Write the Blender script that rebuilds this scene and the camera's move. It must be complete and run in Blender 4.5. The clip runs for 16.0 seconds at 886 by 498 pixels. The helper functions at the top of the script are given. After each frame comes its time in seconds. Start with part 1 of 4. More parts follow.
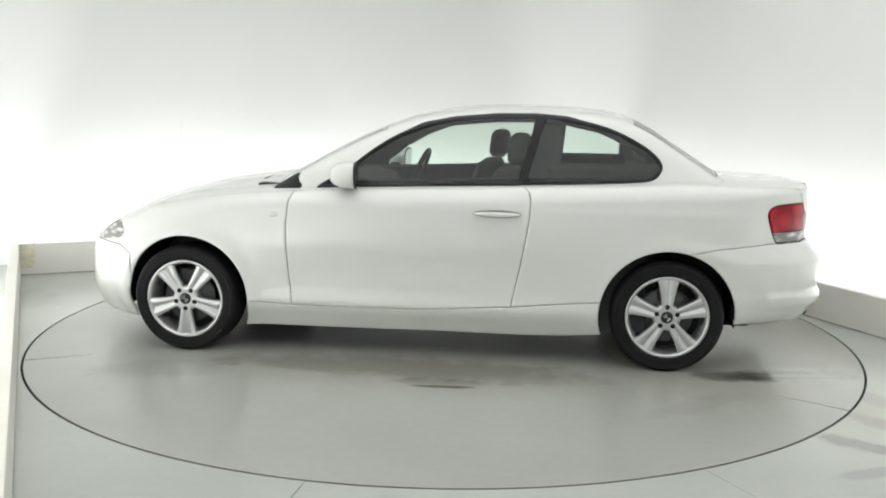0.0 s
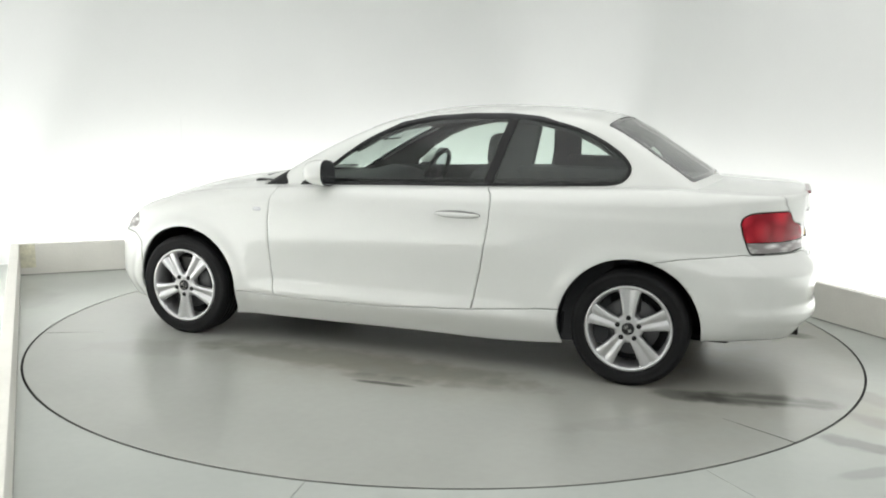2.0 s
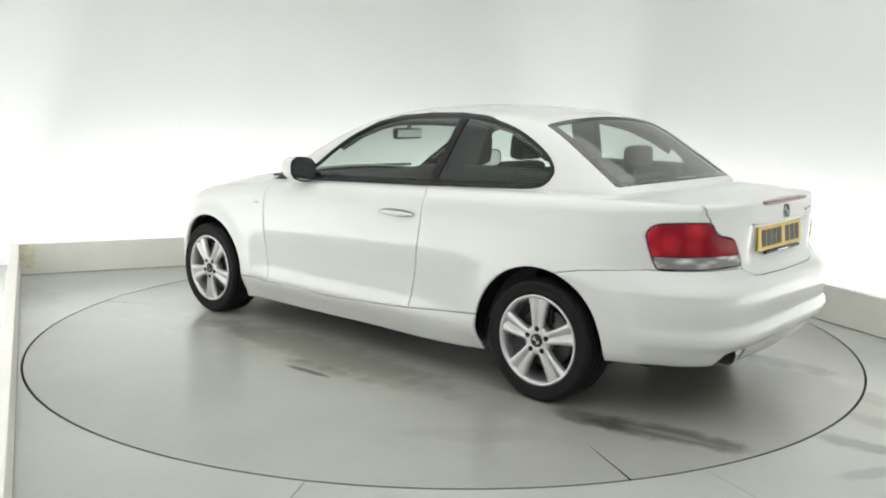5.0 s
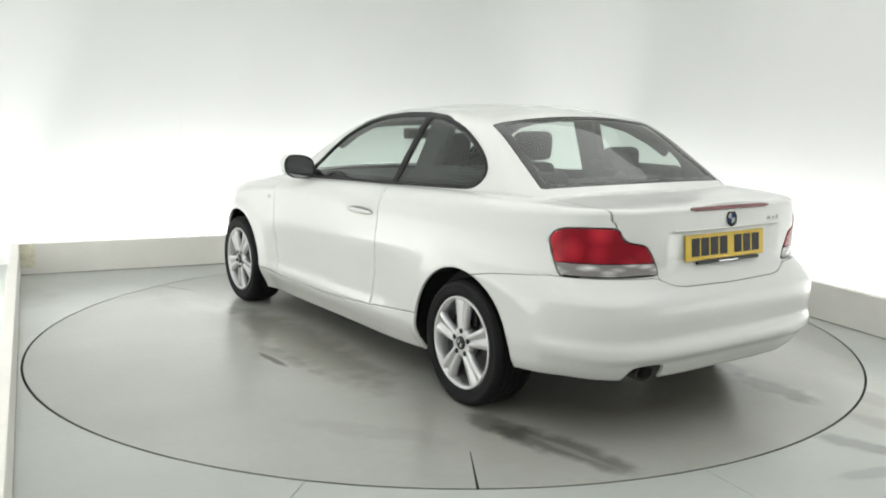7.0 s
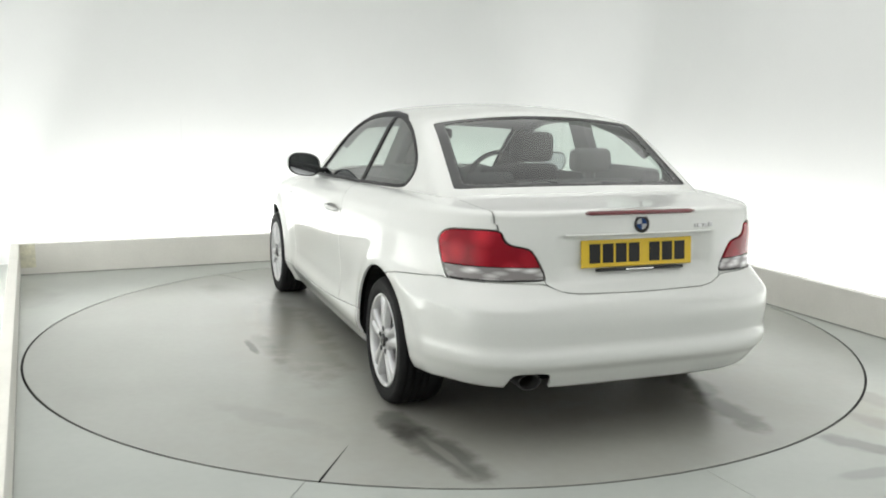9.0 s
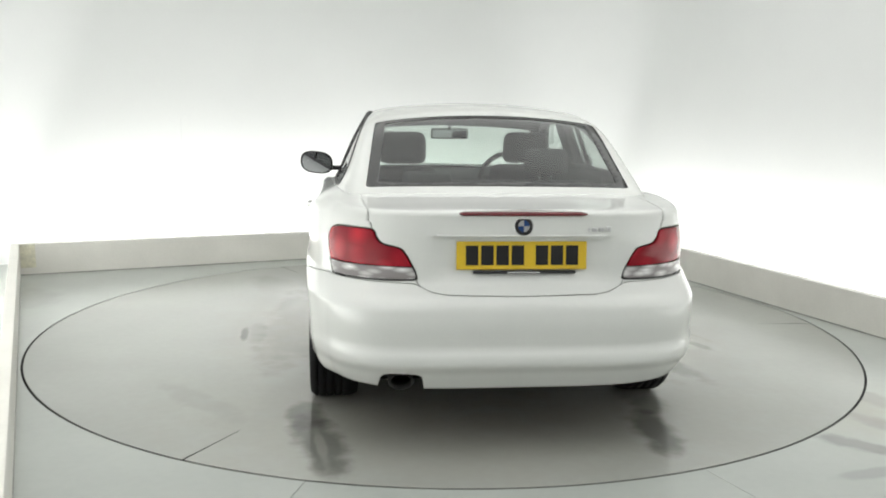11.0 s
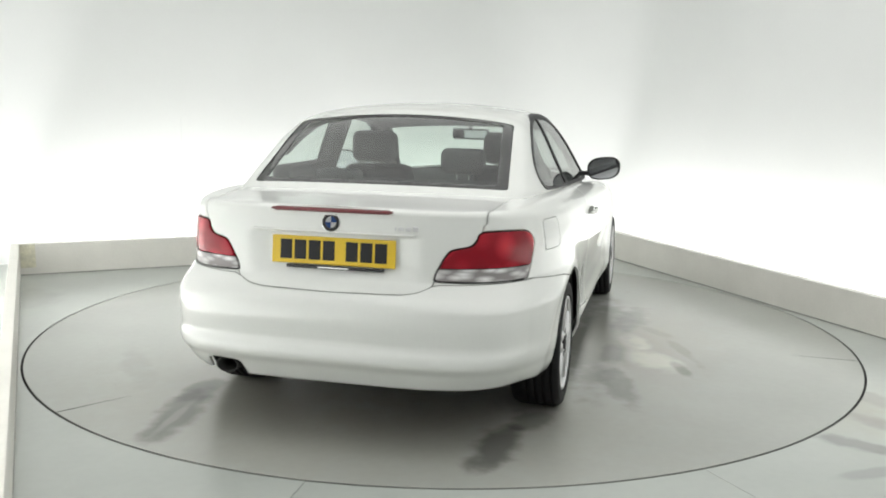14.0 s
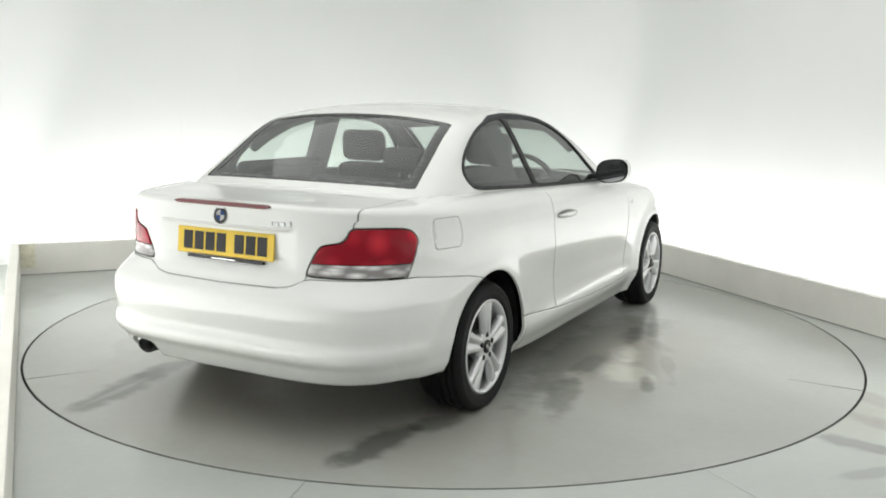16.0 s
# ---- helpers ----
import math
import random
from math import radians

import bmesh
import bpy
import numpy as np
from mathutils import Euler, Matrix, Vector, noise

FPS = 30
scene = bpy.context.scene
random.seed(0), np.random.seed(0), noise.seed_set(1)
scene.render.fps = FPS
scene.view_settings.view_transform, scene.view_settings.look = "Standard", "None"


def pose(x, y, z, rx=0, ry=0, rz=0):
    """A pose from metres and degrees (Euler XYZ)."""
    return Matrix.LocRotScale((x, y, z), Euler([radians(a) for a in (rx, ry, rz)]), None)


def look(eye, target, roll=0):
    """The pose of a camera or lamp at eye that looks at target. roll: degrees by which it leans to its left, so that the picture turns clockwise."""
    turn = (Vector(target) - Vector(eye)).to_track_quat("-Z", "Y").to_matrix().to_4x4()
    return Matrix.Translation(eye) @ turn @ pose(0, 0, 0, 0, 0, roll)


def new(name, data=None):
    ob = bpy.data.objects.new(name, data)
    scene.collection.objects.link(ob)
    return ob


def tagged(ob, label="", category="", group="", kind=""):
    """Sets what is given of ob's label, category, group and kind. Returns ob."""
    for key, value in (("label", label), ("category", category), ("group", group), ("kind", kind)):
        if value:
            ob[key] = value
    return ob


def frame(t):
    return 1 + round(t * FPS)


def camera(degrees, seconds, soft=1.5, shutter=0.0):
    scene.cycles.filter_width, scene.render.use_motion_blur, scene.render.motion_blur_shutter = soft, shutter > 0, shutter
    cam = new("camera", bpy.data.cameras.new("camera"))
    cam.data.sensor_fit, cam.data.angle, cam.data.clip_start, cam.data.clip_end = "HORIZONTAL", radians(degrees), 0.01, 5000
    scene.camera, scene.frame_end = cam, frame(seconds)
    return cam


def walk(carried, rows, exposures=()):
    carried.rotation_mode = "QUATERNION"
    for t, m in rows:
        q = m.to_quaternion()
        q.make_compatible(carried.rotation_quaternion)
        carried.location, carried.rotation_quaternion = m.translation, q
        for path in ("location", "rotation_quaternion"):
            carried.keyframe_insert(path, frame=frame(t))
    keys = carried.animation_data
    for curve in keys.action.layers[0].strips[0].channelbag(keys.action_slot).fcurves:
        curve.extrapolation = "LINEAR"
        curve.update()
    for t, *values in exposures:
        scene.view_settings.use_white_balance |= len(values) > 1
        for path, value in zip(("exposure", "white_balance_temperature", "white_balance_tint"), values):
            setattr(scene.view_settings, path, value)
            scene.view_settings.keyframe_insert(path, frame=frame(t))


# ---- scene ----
# The camera stands still on its tripod; the turntable with the car turns.
cam = camera(53.18, 16.0, soft=1.9)
EYE = (-0.005, -5.5088, 1.3876)
VIEW = look(EYE, (-0.0067, -4.5088, 1.3876 - 0.1617), roll=0.906)
walk(cam, [(0, VIEW), (16, VIEW)])
scene.view_settings.exposure = 0.0

# ---- world and lights ----
world = bpy.data.worlds.new("world")
scene.world = world
world.use_nodes = True
world.node_tree.nodes["Background"].inputs[0].default_value = (0.8, 0.85, 0.82, 1)
world.node_tree.nodes["Background"].inputs[1].default_value = 0.1

# plan of the studio: inner foot of the low upstand, corner by corner
A = Vector((-3.38, 1.41, 0))
B = Vector((1.25, 3.49, 0))
C = Vector((4.95, -5.60, 0))
D = Vector((-1.10, -3.46, 0))
ROOM_Z = 3.6
TROUGH = 0.55          # from the upstand to the wall behind it


def lamp(name, m, sx, sy, power, colour=(1, 1, 1)):
    data = bpy.data.lights.new(name, "AREA")
    data.shape, data.size, data.size_y, data.energy, data.color = "RECTANGLE", sx, sy, power, colour
    ob = new(name, data)
    ob.matrix_world = m
    return ob


def along(p, q, w):
    """Point on p-q at fraction w."""
    return p + (q - p) * w


def outward(p, q):
    d = (q - p).normalized()
    return Vector((-d.y, d.x, 0))


for p, q, power in ((A, B, 43), (B, C, 65), (D, A, 62)):
    o = outward(p, q)
    mid = along(p, q, 0.5) + o * 0.12 + Vector((0, 0, 0.06))
    lamp("trough_lamp", look(mid, mid + o * 0.75 + Vector((0, 0, 1.05))), (q - p).length * 0.94, 0.08, power, (1, 1, 0.988))
lamp("ceiling_softbox", look((0.55, -2.9, 3.5), (0.55, -2.9, 0)), 6.0, 8.0, 122, (1, 1, 0.988))

# ---- materials ----
def mat(name, colour, rough=0.5, metal=0.0, vary=0.06, scale=6.0, fine=0.03, fine_scale=90.0, bump=0.0, bump_scale=120.0, coat=0.0, rough_vary=0.0, spec=0.5, coat_rough=0.04):
    m = bpy.data.materials.new(name)
    m.use_nodes = True
    nt = m.node_tree
    b = nt.nodes["Principled BSDF"]
    b.inputs["Roughness"].default_value, b.inputs["Metallic"].default_value = rough, metal
    b.inputs["Coat Weight"].default_value, b.inputs["Coat Roughness"].default_value = coat, coat_rough
    b.inputs["Specular IOR Level"].default_value = spec
    co = nt.nodes.new("ShaderNodeTexCoord")

    def noise_at(sc, detail):
        n = nt.nodes.new("ShaderNodeTexNoise")
        n.inputs["Scale"].default_value, n.inputs["Detail"].default_value = sc, detail
        nt.links.new(co.outputs["Object"], n.inputs["Vector"])
        return n
    big, small = noise_at(scale, 5), noise_at(fine_scale, 3)

    def span(src, amount):
        r = nt.nodes.new("ShaderNodeMapRange")
        r.inputs["From Min"].default_value, r.inputs["From Max"].default_value = 0.3, 0.7
        r.inputs["To Min"].default_value, r.inputs["To Max"].default_value = 1 - amount, 1 + amount * 0.4
        nt.links.new(src.outputs["Fac"], r.inputs["Value"])
        return r
    mul = nt.nodes.new("ShaderNodeMath")
    mul.operation = "MULTIPLY"
    nt.links.new(span(big, vary).outputs[0], mul.inputs[0])
    nt.links.new(span(small, fine).outputs[0], mul.inputs[1])
    mix = nt.nodes.new("ShaderNodeVectorMath")
    mix.operation = "SCALE"
    mix.inputs[0].default_value = colour
    nt.links.new(mul.outputs[0], mix.inputs["Scale"])
    nt.links.new(mix.outputs[0], b.inputs["Base Color"])
    if rough_vary:
        r = nt.nodes.new("ShaderNodeMapRange")
        r.inputs["From Min"].default_value, r.inputs["From Max"].default_value = 0.3, 0.7
        r.inputs["To Min"].default_value, r.inputs["To Max"].default_value = max(0.02, rough - rough_vary), rough + rough_vary
        nt.links.new(big.outputs["Fac"], r.inputs["Value"])
        nt.links.new(r.outputs[0], b.inputs["Roughness"])
    if bump:
        n, bp = noise_at(bump_scale, 4), nt.nodes.new("ShaderNodeBump")
        bp.inputs["Strength"].default_value, bp.inputs["Distance"].default_value = bump, 0.002
        nt.links.new(n.outputs["Fac"], bp.inputs["Height"])
        nt.links.new(bp.outputs[0], b.inputs["Normal"])
    return m


WALL = mat("wall_paint", (0.80, 0.81, 0.80), 0.85, vary=0.02, scale=1.2, fine=0.01, bump=0.05)
UPSTAND = mat("upstand_paint", (0.86, 0.84, 0.785), 0.6, vary=0.06, scale=3.0, fine=0.03)


def floor_material(name, base, stains, dirt=()):
    """Painted floor with soft blotches, tyre dirt, stains, painted shade and reflections at their places (x, y, half
    length, half width, turn, tone, gloss);
    dirt: broad brownish films, without tone or gloss."""
    m = bpy.data.materials.new(name)
    m.use_nodes = True
    nt = m.node_tree
    b = nt.nodes["Principled BSDF"]
    co = nt.nodes.new("ShaderNodeTexCoord")

    def node(kind, **props):
        n = nt.nodes.new("ShaderNode" + kind)
        for key, value in props.items():
            if key == "op":
                n.operation = value
        return n

    def noise_at(sc, detail, stretch=(1, 1, 1)):
        mp, n = node("Mapping"), node("TexNoise")
        mp.inputs["Scale"].default_value = stretch
        mp.inputs["Location"].default_value = (0.13, 0.27, 0.37)
        nt.links.new(co.outputs["Object"], mp.inputs["Vector"])
        nt.links.new(mp.outputs[0], n.inputs["Vector"])
        n.inputs["Scale"].default_value, n.inputs["Detail"].default_value = sc, detail
        return n.outputs["Fac"]

    def calc(op, a, c, third=None):
        n = node("Math", op=op)
        for i, v in enumerate((a, c, third)):
            if v is None:
                continue
            if isinstance(v, (int, float)):
                n.inputs[i].default_value = v
            else:
                nt.links.new(v, n.inputs[i])
        return n.outputs[0]

    def span(v, lo, hi, to0, to1):
        r = node("MapRange")
        r.interpolation_type = "SMOOTHSTEP"
        for key, value in (("From Min", lo), ("From Max", hi), ("To Min", to0), ("To Max", to1)):
            r.inputs[key].default_value = value
        nt.links.new(v, r.inputs["Value"])
        return r.outputs[0]
    broad, grain, blot = noise_at(0.9, 2), noise_at(22, 2), noise_at(7, 5)
    tone = calc("MULTIPLY", span(broad, 0.2, 0.8, 0.91, 1.07), span(grain, 0.1, 0.9, 0.98, 1.015))
    rough = span(grain, 0.0, 1.0, 0.255, 0.265)

    def patch(x, y, rx, ry, turn, lo, hi):
        mp, ln = node("Mapping"), node("VectorMath", op="LENGTH")
        mp.vector_type = "TEXTURE"
        mp.inputs["Location"].default_value = (x, y, 0)
        mp.inputs["Rotation"].default_value = (0, 0, radians(turn))
        mp.inputs["Scale"].default_value = (rx, ry, 1e4)
        nt.links.new(co.outputs["Object"], mp.inputs["Vector"])
        nt.links.new(mp.outputs[0], ln.inputs[0])
        edge = calc("MULTIPLY_ADD", calc("SUBTRACT", blot, 0.5), 1.2, ln.outputs["Value"])
        return span(edge, lo, hi, 1.0, 0.0)
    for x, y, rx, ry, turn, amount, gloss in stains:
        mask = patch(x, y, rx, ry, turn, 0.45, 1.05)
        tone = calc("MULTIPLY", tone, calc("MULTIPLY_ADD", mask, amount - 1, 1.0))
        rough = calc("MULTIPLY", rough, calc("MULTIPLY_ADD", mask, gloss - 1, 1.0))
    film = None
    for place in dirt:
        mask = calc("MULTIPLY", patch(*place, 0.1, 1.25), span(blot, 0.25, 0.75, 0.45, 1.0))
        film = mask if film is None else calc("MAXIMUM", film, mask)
    sc = node("VectorMath", op="SCALE")
    sc.inputs[0].default_value = base
    if film is not None:
        mx = node("Mix")
        mx.data_type = "RGBA"
        mx.inputs["A"].default_value, mx.inputs["B"].default_value = (*base, 1), (base[0] * 0.90, base[1] * 0.84, base[2] * 0.77, 1)
        nt.links.new(film, mx.inputs["Factor"])
        nt.links.new(mx.outputs["Result"], sc.inputs[0])
    nt.links.new(tone, sc.inputs["Scale"])
    nt.links.new(sc.outputs[0], b.inputs["Base Color"])
    nt.links.new(rough, b.inputs["Roughness"])
    return m


FLOOR = floor_material("floor_paint", (0.482, 0.507, 0.476), [
    (1.76, -1.93, 0.26, 0.08, -35, 0.66, 0.75), (1.72, -2.22, 0.25, 0.05, 20, 0.8, 0.75), (2.1, -1.3, 0.5, 0.12, -60, 0.88, 0.8), (2.05, -1.75, 0.35, 0.10, -50, 0.80, 0.8),
    (-2.9, 0.6, 0.4, 0.2, -65, 0.94, 0.9)], [(2.1, -1.6, 0.9, 0.5, -55)])
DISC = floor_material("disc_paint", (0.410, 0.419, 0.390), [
    # wet tyre tracks behind the rear wheels; the pale streak paints in a reflection
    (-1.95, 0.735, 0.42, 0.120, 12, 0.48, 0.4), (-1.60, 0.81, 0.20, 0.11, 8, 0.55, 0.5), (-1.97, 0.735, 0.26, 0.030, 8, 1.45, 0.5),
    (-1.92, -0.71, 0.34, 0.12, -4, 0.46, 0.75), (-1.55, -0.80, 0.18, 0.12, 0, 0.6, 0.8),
    # beside the car: smears, and long bands by the sills mixing dirt with painted shade
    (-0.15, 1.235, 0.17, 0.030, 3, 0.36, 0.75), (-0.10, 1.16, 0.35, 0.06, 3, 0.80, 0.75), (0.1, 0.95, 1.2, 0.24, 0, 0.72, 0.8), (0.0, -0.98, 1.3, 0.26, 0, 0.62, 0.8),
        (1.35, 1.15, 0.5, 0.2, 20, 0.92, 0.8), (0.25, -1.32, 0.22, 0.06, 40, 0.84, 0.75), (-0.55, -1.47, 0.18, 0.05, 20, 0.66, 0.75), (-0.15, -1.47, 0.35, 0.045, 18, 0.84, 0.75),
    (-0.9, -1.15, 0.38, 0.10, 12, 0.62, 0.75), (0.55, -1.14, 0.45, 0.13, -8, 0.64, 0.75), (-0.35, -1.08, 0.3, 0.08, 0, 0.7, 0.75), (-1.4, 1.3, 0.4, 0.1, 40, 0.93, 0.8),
    # wet patches; the raised tone paints in the bright wall's reflection
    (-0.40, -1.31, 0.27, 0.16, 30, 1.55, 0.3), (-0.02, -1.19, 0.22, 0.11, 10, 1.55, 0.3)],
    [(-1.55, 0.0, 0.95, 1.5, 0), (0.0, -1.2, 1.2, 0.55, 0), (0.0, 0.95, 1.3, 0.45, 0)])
JOINT = mat("joint_filler", (0.75, 0.76, 0.745), 0.8)
FOOT = mat("foot_joint_shade", (0.36, 0.355, 0.33), 0.8, vary=0.3, scale=8)
TAPE = mat("yellowed_tape", (0.82, 0.79, 0.63), 0.6, vary=0.2, scale=25)
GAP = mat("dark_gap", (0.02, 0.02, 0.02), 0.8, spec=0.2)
# near-black that deepens the shade under the car and in the exhaust cut-out
SHADE = mat("shade_black", (0.008, 0.008, 0.008), 0.95, spec=0.08)
PAINT = mat("white_paint", (0.79, 0.80, 0.775), 0.40, vary=0.015, scale=3, fine=0.01, coat=1.0, coat_rough=0.05)

BAND = mat("black_glass_border", (0.012, 0.013, 0.013), 0.06, vary=0.05, coat=0.5)
INNER = mat("gap_shade_grey", (0.32, 0.32, 0.31), 0.6, vary=0.1)
RUBBER = mat("black_plastic", (0.012, 0.012, 0.013), 0.5, spec=0.35, vary=0.15, fine=0.1)
RUBBER_TYRE = mat("tyre_rubber", (0.010, 0.010, 0.011), 0.68, spec=0.25, vary=0.25, scale=9, fine=0.15, bump=0.15, bump_scale=200)
ALLOY = mat("alloy_silver", (0.68, 0.68, 0.69), 0.38, metal=0.8, vary=0.06, scale=12, fine=0.05)
CHROME = mat("chrome", (0.75, 0.75, 0.75), 0.15, metal=1.0, vary=0.03)
MIRROR = mat("mirror_silver", (0.55, 0.56, 0.58), 0.02, metal=1.0, vary=0.0, fine=0.0)
DISC_STEEL = mat("brake_steel", (0.13, 0.13, 0.135), 0.45, metal=0.6, vary=0.15)
DARK_STEEL = mat("dark_steel", (0.028, 0.027, 0.026), 0.5, metal=0.3, vary=0.2)
CLOTH = mat("seat_cloth", (0.045, 0.046, 0.048), 0.9, vary=0.15, fine=0.2, fine_scale=300, bump=0.2, bump_scale=400)
LINING = mat("cabin_plastic", (0.034, 0.035, 0.038), 0.7, vary=0.1, bump=0.1, bump_scale=500)
RED_DARK = mat("dark_red_lens", (0.16, 0.010, 0.016), 0.30, vary=0.1, coat=0.9, coat_rough=0.06, spec=0.4)
BADGE_BLACK = mat("black_enamel", (0.012, 0.012, 0.014), 0.5, coat=0.1)
BADGE_BLUE = mat("blue_enamel", (0.03, 0.09, 0.30), 0.25, coat=0.6)
BADGE_WHITE = mat("white_enamel", (0.75, 0.76, 0.78), 0.25, coat=0.6)
PLATE_YELLOW = mat("plate_yellow", (0.80, 0.54, 0.015), 0.45, vary=0.04, fine=0.03, coat=0.5, coat_rough=0.05)
PLATE_INK = mat("plate_ink", (0.012, 0.012, 0.013), 0.5, coat=0.2, coat_rough=0.1, spec=0.3)


def lens_material(name, lo, hi, scale, rough=0.12, stretch=(1, 1, 1)):
    """Lens under a clear coat: ribs, bowls and their highlights painted in two tones."""
    m = mat(name, hi, rough, coat=0.08, vary=0.0, spec=0.2)
    nt = m.node_tree
    b = nt.nodes["Principled BSDF"]
    co = nt.nodes["Texture Coordinate"]
    vor = nt.nodes.new("ShaderNodeTexVoronoi")
    vor.inputs["Scale"].default_value = scale
    mp = nt.nodes.new("ShaderNodeMapping")
    mp.inputs["Scale"].default_value = stretch
    nt.links.new(co.outputs["Object"], mp.inputs["Vector"])
    nt.links.new(mp.outputs[0], vor.inputs["Vector"])
    mx = nt.nodes.new("ShaderNodeMix")
    mx.data_type = "RGBA"
    mx.inputs["A"].default_value, mx.inputs["B"].default_value = (*hi, 1), (*lo, 1)
    gain = nt.nodes.new("ShaderNodeMath")
    gain.operation, gain.inputs[1].default_value = "MULTIPLY", 1.7
    nt.links.new(vor.outputs["Distance"], gain.inputs[0])
    nt.links.new(gain.outputs[0], mx.inputs["Factor"])
    nt.links.new(mx.outputs["Result"], b.inputs["Base Color"])
    return m


RED_LENS = lens_material("red_lens", (0.27, 0.007, 0.018), (0.72, 0.034, 0.055), 9)
CLEAR_LENS = lens_material("clear_lens", (0.28, 0.26, 0.26), (0.97, 0.96, 0.96), 12, stretch=(1.0, 1.0, 3.5))


def glass_material(name, tint, gloss_rough=0.02):
    m = bpy.data.materials.new(name)
    m.use_nodes = True
    nt = m.node_tree
    nt.nodes.remove(nt.nodes["Principled BSDF"])
    tr, gl, lw, mx = (nt.nodes.new("ShaderNode" + k) for k in ("BsdfTransparent", "BsdfGlossy", "LayerWeight", "MixShader"))
    tr.inputs["Color"].default_value = (*tint, 1)
    gl.inputs["Roughness"].default_value = gloss_rough
    lw.inputs["Blend"].default_value = 0.5
    pw, ad = nt.nodes.new("ShaderNodeMath"), nt.nodes.new("ShaderNodeMath")
    pw.operation, pw.inputs[1].default_value = "POWER", 3.0
    ad.operation, ad.inputs[1].default_value, ad.inputs[2].default_value = "MULTIPLY_ADD", 0.9, 0.05
    nt.links.new(lw.outputs["Facing"], pw.inputs[0])
    nt.links.new(pw.outputs[0], ad.inputs[0])
    nt.links.new(ad.outputs[0], mx.inputs[0])
    nt.links.new(tr.outputs[0], mx.inputs[1])
    nt.links.new(gl.outputs[0], mx.inputs[2])
    nt.links.new(mx.outputs[0], nt.nodes["Material Output"].inputs["Surface"])
    return m


GLASS = glass_material("window_glass", (0.80, 0.87, 0.83))

# ---- mesh helpers ----
def mesh_ob(name, verts, faces, material, parent=None, label="", smooth=False):
    me = bpy.data.meshes.new(name)
    me.from_pydata([tuple(v) for v in verts], [], faces)
    me.update()
    if smooth:
        me.polygons.foreach_set("use_smooth", [True] * len(me.polygons))
    if material:
        me.materials.append(material)
    ob = new(name, me)
    if parent:
        ob.parent = parent
    if label:
        tagged(ob, label)
    return ob


def part(name, bm, material, parent=None, label="", smooth=False):
    me = bpy.data.meshes.new(name)
    bmesh.ops.recalc_face_normals(bm, faces=bm.faces)
    bm.to_mesh(me)
    bm.free()
    if smooth:
        me.polygons.foreach_set("use_smooth", [True] * len(me.polygons))
    me.materials.append(material)
    ob = new(name, me)
    if parent:
        ob.parent = parent
    if label:
        tagged(ob, label)
    return ob


def slab(p, q, o, thick, z0, z1, bevel=0.0):
    """An upright slab from p to q, thickened along o."""
    bm = bmesh.new()
    base = [p, q, q + o * thick, p + o * thick]
    vs = [bm.verts.new((v.x, v.y, z)) for z in (z0, z1) for v in base]
    for f in ((0, 1, 2, 3), (4, 5, 6, 7), (0, 1, 5, 4), (1, 2, 6, 5), (2, 3, 7, 6), (3, 0, 4, 7)):
        bm.faces.new([vs[i] for i in f])
    if bevel:
        bmesh.ops.bevel(bm, geom=bm.edges[:], offset=bevel, segments=2, affect="EDGES", profile=0.5)
    return bm


# ---- studio ----
R_DISC = 2.4417
N = 180


def sector(r0, r1, a0, a1, z0, z1, steps, squeeze=0.0, inner=1.0):
    """A flat plate between two radii and two angles, with its edges; squeeze narrows it by that many metres at each end, times inner at its inner radius."""
    vs, fs = [], []
    for z in (z1, z0):
        for r in (r0, r1):
            da = math.degrees(squeeze * (inner if r == r0 else 1.0) / r)
            for k in range(steps + 1):
                a = radians(a0 + da + (a1 - a0 - 2 * da) * k / steps)
                vs.append((r * math.cos(a), r * math.sin(a), z))
    m = steps + 1
    for k in range(steps):
        fs.append((k, m + k, m + k + 1, k + 1))
        fs.append((m + k, 3 * m + k, 3 * m + k + 1, m + k + 1))
        fs.append((k + 1, 2 * m + k + 1, 2 * m + k, k))
    fs += [(0, 2 * m, 3 * m, m), (m - 1, 2 * m - 1, 4 * m - 1, 3 * m - 1)]
    return vs, fs


# floor: poured round the turntable, with two joints running off from it
floor = new("floor")
tagged(floor, "grey painted studio floor with joints and stains", "floor", kind="structure")
for a0, a1 in ((-102.0, -65.2), (-65.2, 258.0)):
    vs, fs = sector(R_DISC + 0.007, 12.0, a0, a1, -0.05, 0.0, 40 if a0 < -100 else 200, 0.0016)
    mesh_ob("floor_panel", vs, fs, FLOOR, floor)
ring = [(math.cos(2 * math.pi * i / N), math.sin(2 * math.pi * i / N)) for i in range(N)]
tagged(mesh_ob("floor_pit", [(x * 12, y * 12, -0.1) for x, y in ring], [tuple(range(N))], GAP), "dark pit below the turntable", "floor", kind="structure")

